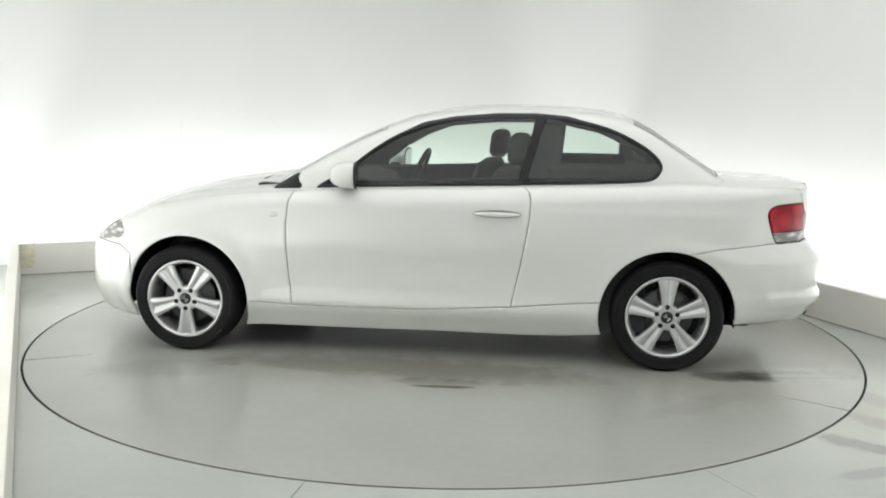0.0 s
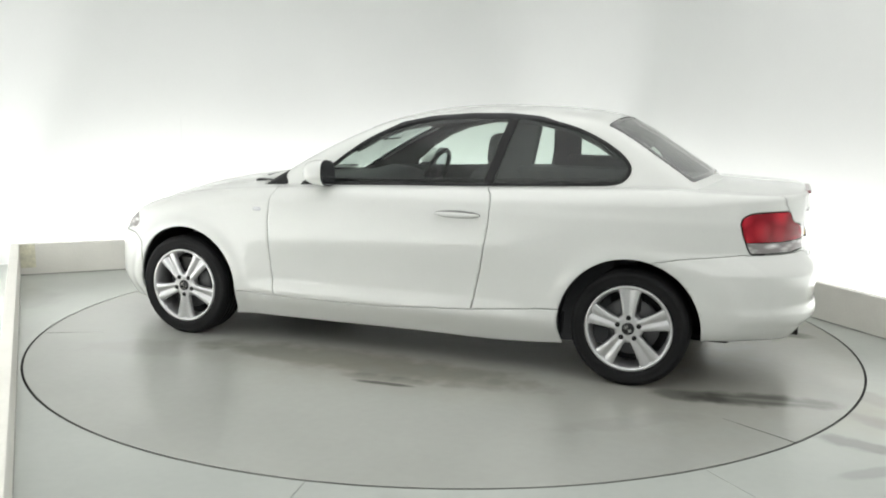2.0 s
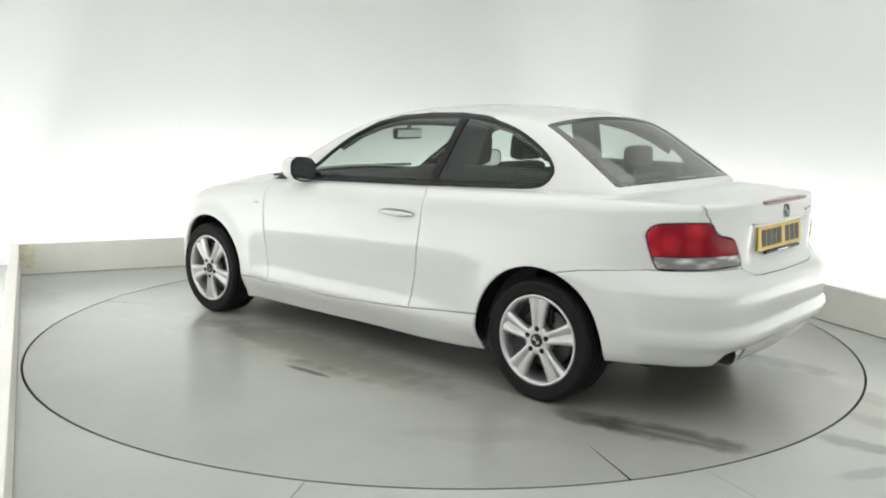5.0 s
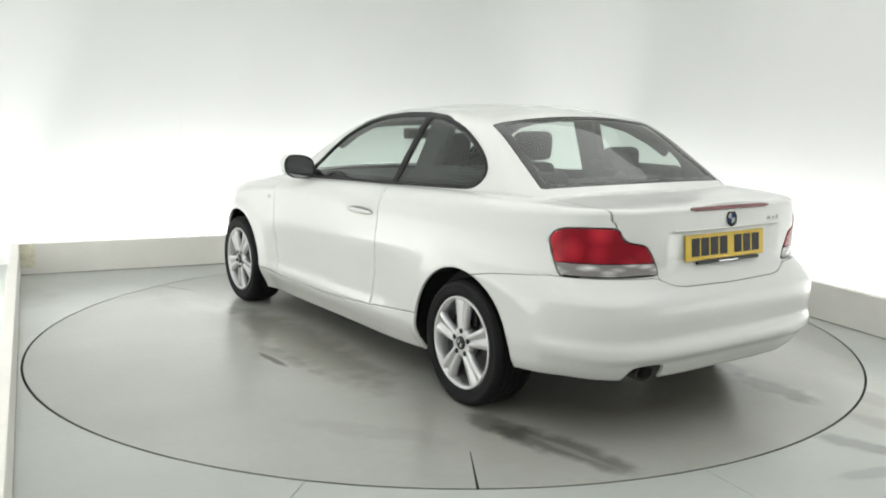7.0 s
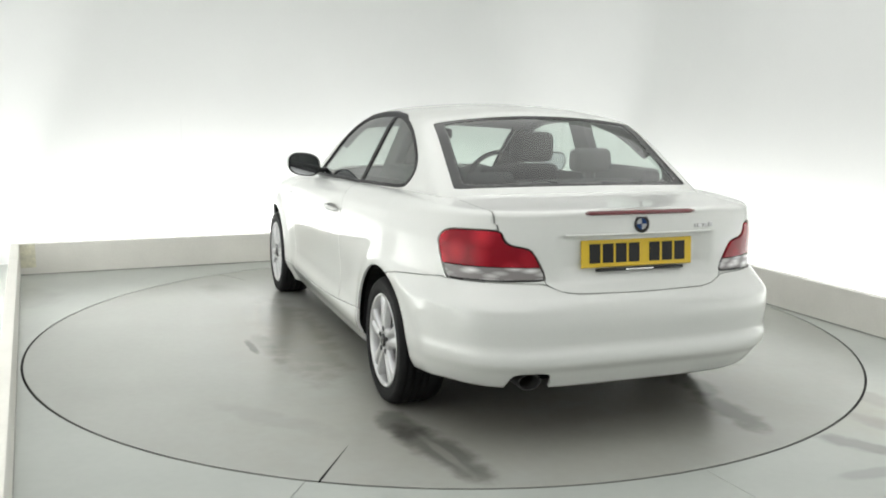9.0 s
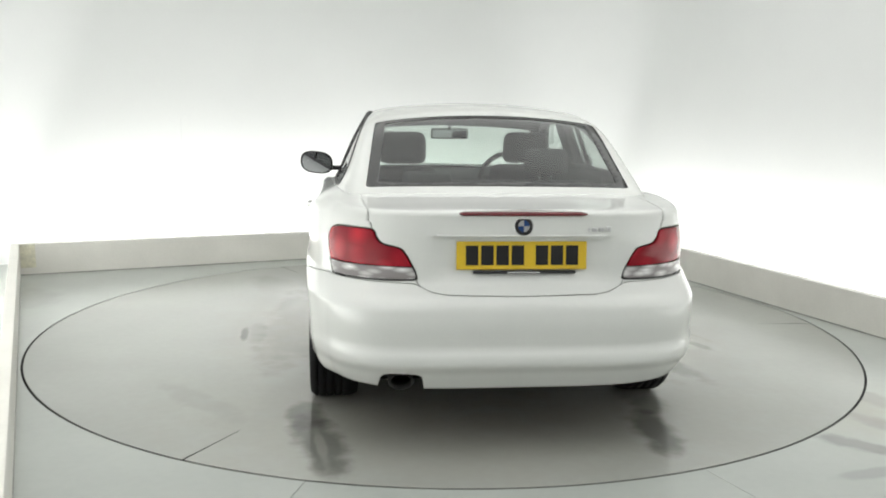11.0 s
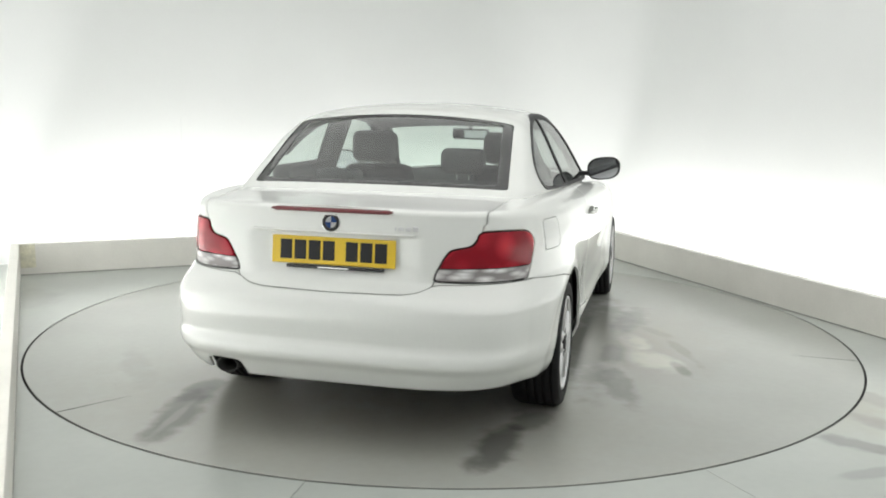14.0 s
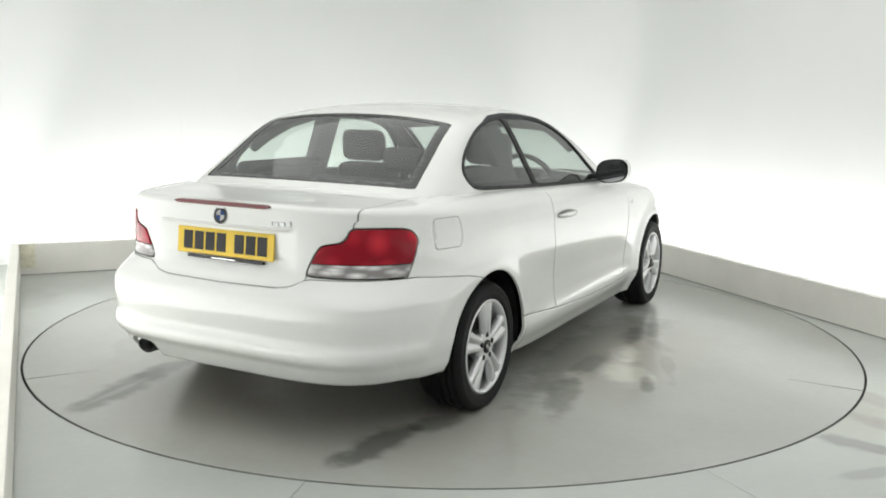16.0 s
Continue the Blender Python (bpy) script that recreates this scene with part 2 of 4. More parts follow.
# near-black strip put in the ring gap to stand for its shade
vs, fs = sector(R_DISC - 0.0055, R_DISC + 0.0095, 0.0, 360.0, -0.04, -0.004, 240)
mesh_ob("gap_shade_strip", vs, fs, GAP, floor, "black strip standing for the shade in the gap round the turntable")
names = {0: "wall_back", 1: "wall_side", 2: "wall_flank"}
BEND = 1.1             # radius of the coved corner
for k, (p, q) in enumerate(((A, B), (B, C), (D, A))):
    o, dd = outward(p, q), (q - p).normalized()
    e0, e1 = (p, q + dd * 0.06) if k == 0 else ((p, q) if k == 1 else (p, q + dd * 0.06))
    u = part("upstand", slab(e0, e1, o, 0.06, 0.0, 0.25, 0.004), UPSTAND)
    tagged(u, "low off-white painted upstand at the wall's foot", "upstand", kind="structure")
    # thin grey strip paints the joint's shade along the upstand's foot
    f = part("upstand_foot_shade", slab(e0 - o * 0.003, e1 - o * 0.003, o, 0.0029, 0.001, 0.007), FOOT, u, "grey strip for the dark joint and its shade along the floor")
    w0 = p + o * TROUGH + dd * (BEND - TROUGH if k == 1 else -0.55)
    w1 = q + o * TROUGH + dd * (-(BEND - TROUGH) if k == 0 else (0.55 if k == 2 else 0.8))
    w = part(names[k], slab(w0, w1, o, 0.12, 0.0, ROOM_Z), WALL)
    tagged(w, "unseen plain white wall added to bounce light lit from its foot", "wall", kind="structure")
# coved corner between the back and the side wall
o1, d1, o2, d2 = outward(A, B), (B - A).normalized(), outward(B, C), (C - B).normalized()
p0 = B + o1 * TROUGH - d1 * (BEND - TROUGH)
p1 = B + o2 * TROUGH + d2 * (BEND - TROUGH)
apex = B + o1 * TROUGH + d1 * TROUGH
arc = []
for k in range(17):
    t = k / 16
    arc.append(p0 * (1 - t) ** 2 + apex * 2 * t * (1 - t) + p1 * t * t)
vs = [(v.x, v.y, z) for z in (0, ROOM_Z) for v in arc] + [(v.x + (o1 + o2).x * 0.1, v.y + (o1 + o2).y * 0.1, z) for z in (0, ROOM_Z) for v in arc]
fs = []
for k in range(16):
    fs += [(k, k + 1, 18 + k, 17 + k), (34 + k, 51 + k, 52 + k, 35 + k)]
tagged(mesh_ob("wall_corner", vs, fs, WALL, smooth=True), "coved white studio corner", "wall", kind="structure")
# unseen walls added to close the place behind the camera and bounce light; ceiling
E, F = Vector((-2.75, -4.30, 0)), Vector((-1.3, -9.0, 0))
for nm, p, q in (("wall_return", E, D + outward(D, A) * TROUGH), ("wall_rear_flank", F, E), ("wall_rear", C + outward(B, C) * TROUGH, F)):
    tagged(part(nm, slab(p, q, outward(p, q), 0.12, 0.0, ROOM_Z), WALL), "unseen plain white wall added to bounce light", "wall", kind="structure")
ce = bmesh.new()
for z in (ROOM_Z, ROOM_Z + 0.1):
    ce.faces.new([ce.verts.new((x, y, z)) for x, y in ((-9, -10), (9, -10), (9, 7), (-9, 7))])
tagged(part("ceiling", ce, WALL), "plain white ceiling", "ceiling", kind="structure")
# faint joint between two wall boards
jp = A + o1 * (TROUGH - 0.002) + d1 * 1.345
tagged(part("wall_joint", slab(jp, jp + d1 * 0.004, o1, 0.004, 0.0, 1.25), JOINT), "faint grey joint between wall boards", "joint", kind="structure")
# yellowed strip of tape at the corner of the upstand
tp = A + d1 * 0.005 - o1 * 0.004
tagged(part("corner_tape", slab(tp, tp + d1 * 0.11, o1, 0.003, 0.06, 0.249), TAPE), "yellowed tape on the upstand's corner", "tape")

# motion: heading of the car, degrees from the x axis
HEAD0, RATE = 173.22, 6.9595
TURN = [(t, pose(0, 0, 0, 0, 0, HEAD0 - RATE * t)) for t in range(17)]
turntable = new("turntable")
tagged(turntable, "round grey painted turntable set flush in the floor", "turntable")
vs = [(x * 2.08, y * 2.08, z) for z in (0, -0.06) for x, y in ring]
mesh_ob("deck", vs, [tuple(range(N))] + [(i, N + i, N + (i + 1) % N, (i + 1) % N) for i in range(N)], DISC, turntable, "grey painted deck with tyre marks, stains and painted shade and reflections")
for k in range(3):
    vs, fs = sector(2.08, R_DISC - 0.006, 28.6 + 120 * k, 148.6 + 120 * k, -0.06, 0.0, 64, 0.0055, 0.3)
    mesh_ob("rim_plate", vs, fs, DISC, turntable)
    # almost flush black strip stands for the shade inside the seam
    vs, fs = sector(2.083, R_DISC - 0.009, 28.6 + 120 * k - 0.35, 28.6 + 120 * k + 0.35, -0.05, -0.0008, 2)
    mesh_ob("seam_shade_strip", vs, fs, GAP, turntable, "dark strip standing for the shade in the seam between rim plates")
CAR_X, CAR_Y = 0.0456, -0.0617


# ---- the car's surfaces ----
# car axes: x forward, y to its left, z up; origin on the floor midway between the axles
def table(*pairs):
    xs, ys = zip(*sorted(pairs))
    return lambda v: np.interp(v, xs, ys)


def smooth_table(*pairs):
    """Cubic through the pairs with even slopes."""
    xs, ys = (np.array(a, float) for a in zip(*sorted(pairs)))
    m = np.gradient(ys, xs)

    def f(v):
        v = np.clip(np.asarray(v, float), xs[0], xs[-1])
        i = np.clip(np.searchsorted(xs, v) - 1, 0, len(xs) - 2)
        h = xs[i + 1] - xs[i]
        t = (v - xs[i]) / h
        return ((2 * t**3 - 3 * t**2 + 1) * ys[i] + (t**3 - 2 * t**2 + t) * h * m[i]
                + (-2 * t**3 + 3 * t**2) * ys[i + 1] + (t**3 - t**2) * h * m[i + 1])
    return f


X_REAR, X_FRONT, N_REAR, N_FRONT = -1.33, 1.25, 3.4, 2.7
HUB_Z, TYRE_R, ARCH_R = 0.298, 0.299, 0.357
side_w = smooth_table((0.10, 0.785), (0.15, 0.797), (0.20, 0.822), (0.265, 0.860), (0.30, 0.872), (0.36, 0.874), (0.46, 0.875), (0.56, 0.876), (0.64, 0.877), (0.72, 0.876),
                      (0.80, 0.873), (0.845, 0.870), (0.875, 0.864), (0.93, 0.855), (1.02, 0.838))


def ramp(v, lo, hi):
    """Smooth step from 0 at lo to 1 at hi."""
    t = np.clip((np.asarray(v, float) - lo) / (hi - lo), 0, 1)
    return t * t * (3 - 2 * t)


def tuck(x, z):
    """How far the lower door is drawn in between the side ridge and the sill."""
    ridge = 0.645 - 0.03 * x
    return 0.017 * ramp(z, ridge + 0.02, ridge - 0.18) * ramp(z, 0.285, 0.40) * ramp(x, -1.05, -0.55) * ramp(x, 1.02, 0.60)


rear_x = smooth_table((0.10, -1.98), (0.20, -2.05), (0.26, -2.115), (0.31, -2.150), (0.345, -2.172), (0.362, -2.190), (0.376, -2.202), (0.400, -2.206), (0.420, -2.202), (0.438, -2.193),
                      (0.453, -2.189), (0.475, -2.191), (0.50, -2.195), (0.53, -2.199), (0.57, -2.198), (0.62, -2.186), (0.655, -2.160), (0.70, -2.140), (0.80, -2.137), (0.88, -2.139),
                      (0.93, -2.137), (0.96, -2.137), (0.985, -2.141), (1.05, -2.14))
front_x = smooth_table((0.10, 2.05), (0.18, 2.10), (0.30, 2.14), (0.45, 2.14), (0.55, 2.12), (0.66, 2.06), (0.75, 2.00), (0.9, 1.90))
top_z = smooth_table((2.2, 0.62), (2.05, 0.66), (1.9, 0.735), (1.75, 0.785), (1.5, 0.835), (1.25, 0.866), (0.9, 0.900), (0.62, 0.918), (0.0, 0.947), (-0.6, 0.970), (-1.2, 0.990),
                     (-1.5, 0.993), (-1.75, 0.987), (-1.95, 0.981), (-2.08, 0.982), (-2.2, 0.985))
bottom_z = smooth_table((2.2, 0.19), (1.7, 0.16), (1.3, 0.15), (0.98, 0.150), (0.0, 0.157), (-0.96, 0.178), (-1.4, 0.25), (-1.70, 0.272), (-2.0, 0.272), (-2.2, 0.262))
shoulder_r = smooth_table((2.2, 0.10), (1.2, 0.10), (0.6, 0.085), (-1.2, 0.085), (-1.6, 0.07), (-1.9, 0.035), (-2.2, 0.022))
crown = table((2.2, 0.03), (1.7, 0.06), (1.0, 0.075), (0.5, 0.07), (-1.2, 0.04), (-1.7, 0.022), (-2.0, 0.012), (-2.2, 0.004))
cabin_z = smooth_table((1.15, 0.842), (1.0, 0.917), (0.80, 1.027), (0.55, 1.162), (0.33, 1.264), (0.15, 1.330), (-0.065, 1.377), (-0.35, 1.402), (-0.59, 1.405), (-0.85, 1.394), (-1.0, 1.377),
                       (-1.12, 1.352), (-1.20, 1.317), (-1.40, 1.195), (-1.58, 1.080), (-1.68, 1.012), (-1.8, 0.93))
belt_w = smooth_table((1.15, 0.69), (0.8, 0.722), (0.5, 0.738), (0.0, 0.745), (-0.6, 0.745), (-1.2, 0.728), (-1.5, 0.697), (-1.8, 0.65))
belt_z = lambda x: np.interp(x, (-1.8, -1.2, 0.62, 1.2), (1.004, 0.995, 0.924, 0.902))
CABIN_SLOPE, ROOF_CROWN = 0.44, 0.052


def superellipse(n, steps):
    """Even steps along a quarter superellipse, from its tip (1, 0) to its flank (0, 1)."""
    f = np.concatenate([np.geomspace(1e-6, 0.02, 200), np.linspace(0.02, math.pi / 2, 4000)])
    f = np.concatenate([[0], f])
    px, py = np.cos(f).clip(0) ** (2 / n), np.sin(f) ** (2 / n)
    d = np.concatenate([[0], np.cumsum(np.hypot(np.diff(px), np.diff(py)))])
    g = np.interp(np.linspace(0, d[-1], steps), d, f)
    return np.cos(g).clip(0) ** (2 / n), np.sin(g) ** (2 / n)


class Soup:
    """Vertices and convex faces of a sheet, to be cut along the zero line of a function."""

    def __init__(self, verts, faces):
        self.v, self.f = np.asarray(verts, float).reshape(-1, 3), faces

    def cut(self, phi, gap=0.0):
        """The sheets where phi > gap / 2 and where phi < -gap / 2."""
        val = phi(self.v[:, 0], self.v[:, 1], self.v[:, 2])
        return self.keep(val - gap / 2), self.keep(-val - gap / 2)

    def keep(self, val):
        verts, faces, made, used = [], [], {}, {}
        pos = val > 0

        def old(i):
            if i not in used:
                used[i] = len(verts)
                verts.append(self.v[i])
            return used[i]

        def crossing(i, j):
            key = (i, j) if i < j else (j, i)
            if key not in made:
                t = min(max(val[i] / (val[i] - val[j]), 0.0), 1.0)
                made[key] = len(verts)
                verts.append(self.v[i] + (self.v[j] - self.v[i]) * t)
            return made[key]
        for face in self.f:
            s = [pos[i] for i in face]
            if all(s):
                faces.append([old(i) for i in face])
            elif any(s):
                out = []
                for k, i in enumerate(face):
                    j = face[(k + 1) % len(face)]
                    if pos[i]:
                        out.append(old(i))
                    if pos[i] != pos[j]:
                        out.append(crossing(i, j))
                if len(out) > 2:
                    faces.append(out)
        return Soup(np.array(verts) if verts else np.zeros((0, 3)), faces)

    def mirrored(self):
        return Soup(self.v * (1, -1, 1), [f[::-1] for f in self.f])

    def joined(self, other):
        n = len(self.v)
        return Soup(np.vstack([self.v, other.v]), self.f + [[i + n for i in f] for f in other.f])

    def weld(self):
        """Vertices that lie together become one."""
        seen, ids = {}, []
        for v in np.round(self.v, 4):
            ids.append(seen.setdefault(tuple(v), len(seen)))
        v = np.zeros((len(seen), 3))
        v[ids] = self.v
        faces = [list(dict.fromkeys(ids[i] for i in f)) for f in self.f]
        return Soup(v, [f for f in faces if len(f) > 2])

    def both(self):
        """The sheet and its mirror image, welded along the middle."""
        n, mid = len(self.v), np.abs(self.v[:, 1]) < 1e-4
        new_id = np.where(mid, np.arange(n), np.cumsum(~mid) - 1 + n)
        v = self.v.copy()
        v[mid, 1] = 0
        faces = [list(dict.fromkeys(f)) for f in self.f]
        flip = [[int(new_id[i]) for i in f[::-1]] for f in self.f]
        return Soup(np.vstack([v, v[~mid] * (1, -1, 1)]), faces + flip)

    def normals(self):
        n = np.zeros_like(self.v)
        for f in self.f:
            a = np.cross(self.v[f[2]] - self.v[f[0]], self.v[f[-1]] - self.v[f[1]])
            n[f] += a
        return n / np.maximum(np.linalg.norm(n, axis=1), 1e-12)[:, None]

    def moved(self, d):
        return Soup(self.v + self.normals() * d, self.f)

    def thick(self, d, only_rim=False):
        """A sheet with depth: its outer face, its rim and its back, d further in."""
        back = self.v - self.normals() * d
        n, edges = len(self.v), {}
        for f in self.f:
            for i, j in zip(f, f[1:] + f[:1]):
                if (j, i) in edges:
                    del edges[(j, i)]
                else:
                    edges[(i, j)] = 1
        faces = list(self.f) + [[j, i, i + n, j + n] for i, j in edges]
        if not only_rim:
            faces += [[i + n for i in f[::-1]] for f in self.f]
        return Soup(np.vstack([self.v, back]), faces)


def sheet(name, soup, material, parent, label="", flat_rim=0.012, whole=False):
    """A part from a sheet, with a rim turned in at its edges."""
    s = soup.thick(flat_rim, not whole) if flat_rim else soup
    ob = mesh_ob(name, s.v, s.f, material, parent, label, smooth=True)
    if flat_rim:
        n = len(soup.f)
        sm = [True] * len(s.f)
        rim = len(s.f) - n - (n if whole else 0)
        sm[n:n + rim] = [False] * rim
        ob.data.polygons.foreach_set("use_smooth", sm)
    return ob


def grid(points):
    """Points [row, column, 3] to a sheet."""
    r, c = points.shape[:2]
    f = [[i * c + j, (i + 1) * c + j, (i + 1) * c + j + 1, i * c + j + 1] for i in range(r - 1) for j in range(c - 1)]
    return Soup(points.reshape(-1, 3), f)


def polygon_phi(poly, a, b):
    """Signed distance, positive inside a polygon of the two coordinates a and b."""
    p = np.array(poly, float)
    q = np.roll(p, -1, 0)
    inside = np.zeros(len(a), bool)
    best = np.full(len(a), 1e9)
    for (x0, y0), (x1, y1) in zip(p, q):
        dx, dy = x1 - x0, y1 - y0
        t = np.clip(((a - x0) * dx + (b - y0) * dy) / (dx * dx + dy * dy + 1e-12), 0, 1)
        best = np.minimum(best, np.hypot(a - x0 - t * dx, b - y0 - t * dy))
        if y0 != y1:
            inside ^= ((y0 > b) != (y1 > b)) & (a < dx * (b - y0) / dy + x0)
    return np.where(inside, best, -best)


def rounded(poly, rounds=3, close=True):
    """Corner cutting: a smoother polygon."""
    p = np.array(poly, float)
    for _ in range(rounds):
        q = np.roll(p, -1, 0)
        p = np.stack([p * 0.75 + q * 0.25, p * 0.25 + q * 0.75], 1).reshape(-1, 2)
    return p


def flank():
    """The left flank with half of nose and tail, from the foot to the shoulder."""
    fx, fy = superellipse(N_FRONT, 74)
    rx, ry = superellipse(N_REAR, 84)
    xs = np.arange(X_FRONT - 0.015, X_REAR, -0.015)
    # unit outline: (kind, along, across)
    rows, columns = 104, []
    for a, b in zip(fx, fy):
        columns.append((1, a, b))
    for x in xs:
        columns.append((0, x, 1.0))
    for a, b in zip(rx[::-1], ry[::-1]):
        columns.append((2, a, b))
    u = 1 - np.linspace(1, 0, rows) ** 1.25
    pts = np.zeros((len(columns), rows, 3))
    for c, (kind, a, b) in enumerate(columns):
        guess = X_FRONT + 0.84 * a if kind == 1 else (a if kind == 0 else X_REAR - 0.82 * a)
        zb, zt, r = float(bottom_z(guess)), float(top_z(guess)), float(shoulder_r(guess))
        z = zb + (zt - zb) * u
        d = np.clip(zt - z, 0, r)
        inset = r - np.sqrt(np.maximum(r * r - (r - d) ** 2, 0))
        w = side_w(z) * (1 - 0.010 * (min(abs(guess - 0.1), 1.5) / 1.3) ** 2)
        w = w - tuck(guess, z)
        # the flared lips over the wheels
        for hx, flare in ((1.33, 0.024), (-1.33, 0.010)):
            dist = np.hypot(guess - hx, z - HUB_Z) - ARCH_R
            w = w + flare * np.exp(-((dist - 0.01) / 0.055) ** 2)
        w = w - inset
        if kind == 1:
            x, y = X_FRONT + (front_x(z) - inset - X_FRONT) * a, w * b
        elif kind == 0:
            x, y = np.full(rows, a), w
        else:
            y = w * b * (1 - 0.055 * min(1.0, a / 0.6) ** 1.5) * (1 - 0.10 * a * np.clip((0.42 - z) / 0.17, 0, 1) ** 1.5)
            # the bumper's corners are squarer than the body above it
            n = np.interp(z, (0.60, 0.70), (4.8, N_REAR))
            x = X_REAR + (rear_x(z) + inset - X_REAR) * np.maximum(1 - min(b, 1.0) ** n, 0.0) ** (1 / n)
            # the hollow for the number plate
            hollow = np.clip((0.37 - np.abs(y)) / 0.09, 0, 1) * np.clip((z - 0.69) / 0.07, 0, 1) * np.clip((0.888 - z) / 0.010, 0, 1)
            x = x + 0.024 * hollow
        pts[c, :, 0], pts[c, :, 1], pts[c, :, 2] = x, y, z
    return pts


def cabin_height(x, y):
    return cabin_z(x) - ROOF_CROWN * (np.abs(y) / 0.6) ** 2


def cabin():
    """Left half of roof, screens and window sides."""
    xs = np.concatenate([np.arange(1.12, -1.0, -0.018), np.arange(-1.0, -1.80, -0.014)])
    cols = 64
    ang = np.linspace(0.0, math.pi / 2, cols)
    zc = 0.80
    pts = np.zeros((len(xs), cols, 3))
    for i, x in enumerate(xs):
        yb, zb, zt = float(belt_w(x)), float(belt_z(x)), float(cabin_z(x))
        zt = max(zt, zc + 0.06)
        rr = np.linspace(0.02, 1.0, 1500)
        for j, a in enumerate(ang):
            y, z = rr * math.cos(a), zc + rr * math.sin(a)
            # both bounds as fields, blended to a rounded roof edge
            f1 = (yb - CABIN_SLOPE * np.maximum(z - zb, 0) - 0.035 * np.maximum(z - 1.15, 0) ** 2 - y) / 1.09
            f2 = zt - ROOF_CROWN * (y / 0.6) ** 2 - z
            k = 0.028
            f = -k * np.log(np.exp(np.clip(-f1 / k, -60, 60)) + np.exp(np.clip(-f2 / k, -60, 60)))
            f = np.where((f1 > 0.25) | (f2 > 0.25), np.minimum(f1, f2), f)
            h = int(np.argmax(f <= 0))
            r = rr[h - 1] + (rr[h] - rr[h - 1]) * f[h - 1] / (f[h - 1] - f[h]) if h else rr[0]
            pts[i, j] = (x, r * math.cos(a), zc + r * math.sin(a))
    return pts


def top_sheet(fl):
    """Bonnet, cowl and boot deck, from the shoulder to the middle."""
    edge = fl[:, -1]
    w = np.linspace(0, 1, 44) ** 1.0
    pts = np.zeros((len(edge), len(w), 3))
    for i, (x, y, z) in enumerate(edge):
        yy = y * (1 - w)
        pts[i, :, 0], pts[i, :, 1] = x, yy
        pts[i, :, 2] = z + float(crown(x)) * (1 - (1 - w) ** 2.4)
    return pts


# ---- the car ----
DLO = rounded([(-1.21, 1.000), (-1.262, 1.027), (-1.292, 1.087), (-1.235, 1.158), (-1.12, 1.230), (-0.97, 1.294), (-0.755, 1.338), (-0.6, 1.350), (-0.384, 1.347), (-0.133, 1.325),
               (0.02, 1.289), (0.175, 1.226), (0.328, 1.126), (0.43, 1.037), (0.615, 0.930), (0.60, 0.926), (0.0, 0.949), (-0.6, 0.973), (-1.0, 0.990)], 2)
TAIL = [(57.0, 0.835), (56.4, 0.872), (54.4, 0.893), (51, 0.902), (41.5, 0.905), (39.0, 0.902), (38.2, 0.862), (36.6, 0.846), (33, 0.838), (31.2, 0.826), (27.6, 0.716), (29, 0.706), (52.5, 0.700), (54, 0.703)]


def tail_angle(x, y):
    return np.degrees(np.arctan2(np.abs(y), -(x - X_REAR)))


def door_rear(z):
    return np.interp(z, (0.30, 0.338, 0.556, 0.771, 0.90, 0.94, 0.965, 1.02), (-0.495, -0.501, -0.546, -0.583, -0.590, -0.580, -0.553, -0.52))


def door_front(z):
    return np.interp(z, (0.28, 0.302, 0.505, 0.725, 0.865, 0.95), (0.708, 0.712, 0.736, 0.742, 0.728, 0.70))


def sill_line(x):
    return np.interp(x, (-1.1, -0.93, -0.49, 0.06, 0.70, 0.99, 1.1), (0.385, 0.365, 0.323, 0.288, 0.286, 0.302, 0.31))


def bumper_line(x, y):
    """Upper edge of the rear bumper: along the flank, under the lamp, under the boot lid."""
    return np.where(x > -1.86, np.interp(x, (-1.86, -1.56, -1.45, -1.2), (0.699, 0.668, 0.645, 0.58)),
                    np.where(np.abs(y) > 0.43, 0.697, np.interp(np.abs(y), (0.0, 0.30, 0.36, 0.395, 0.43), (0.651, 0.657, 0.667, 0.684, 0.697))))


def boot_edge(x, z):
    """Half width of the boot lid."""
    rear = np.interp(z, (0.64, 0.70, 0.716, 0.826, 0.838, 0.846, 0.862, 0.902, 0.97), (0.36, 0.415, 0.418, 0.472, 0.492, 0.54, 0.562, 0.590, 0.600))
    deck = np.interp(x, (-2.1, -1.9, -1.6), (0.598, 0.615, 0.625))
    return np.where(z < 0.93, rear, deck)


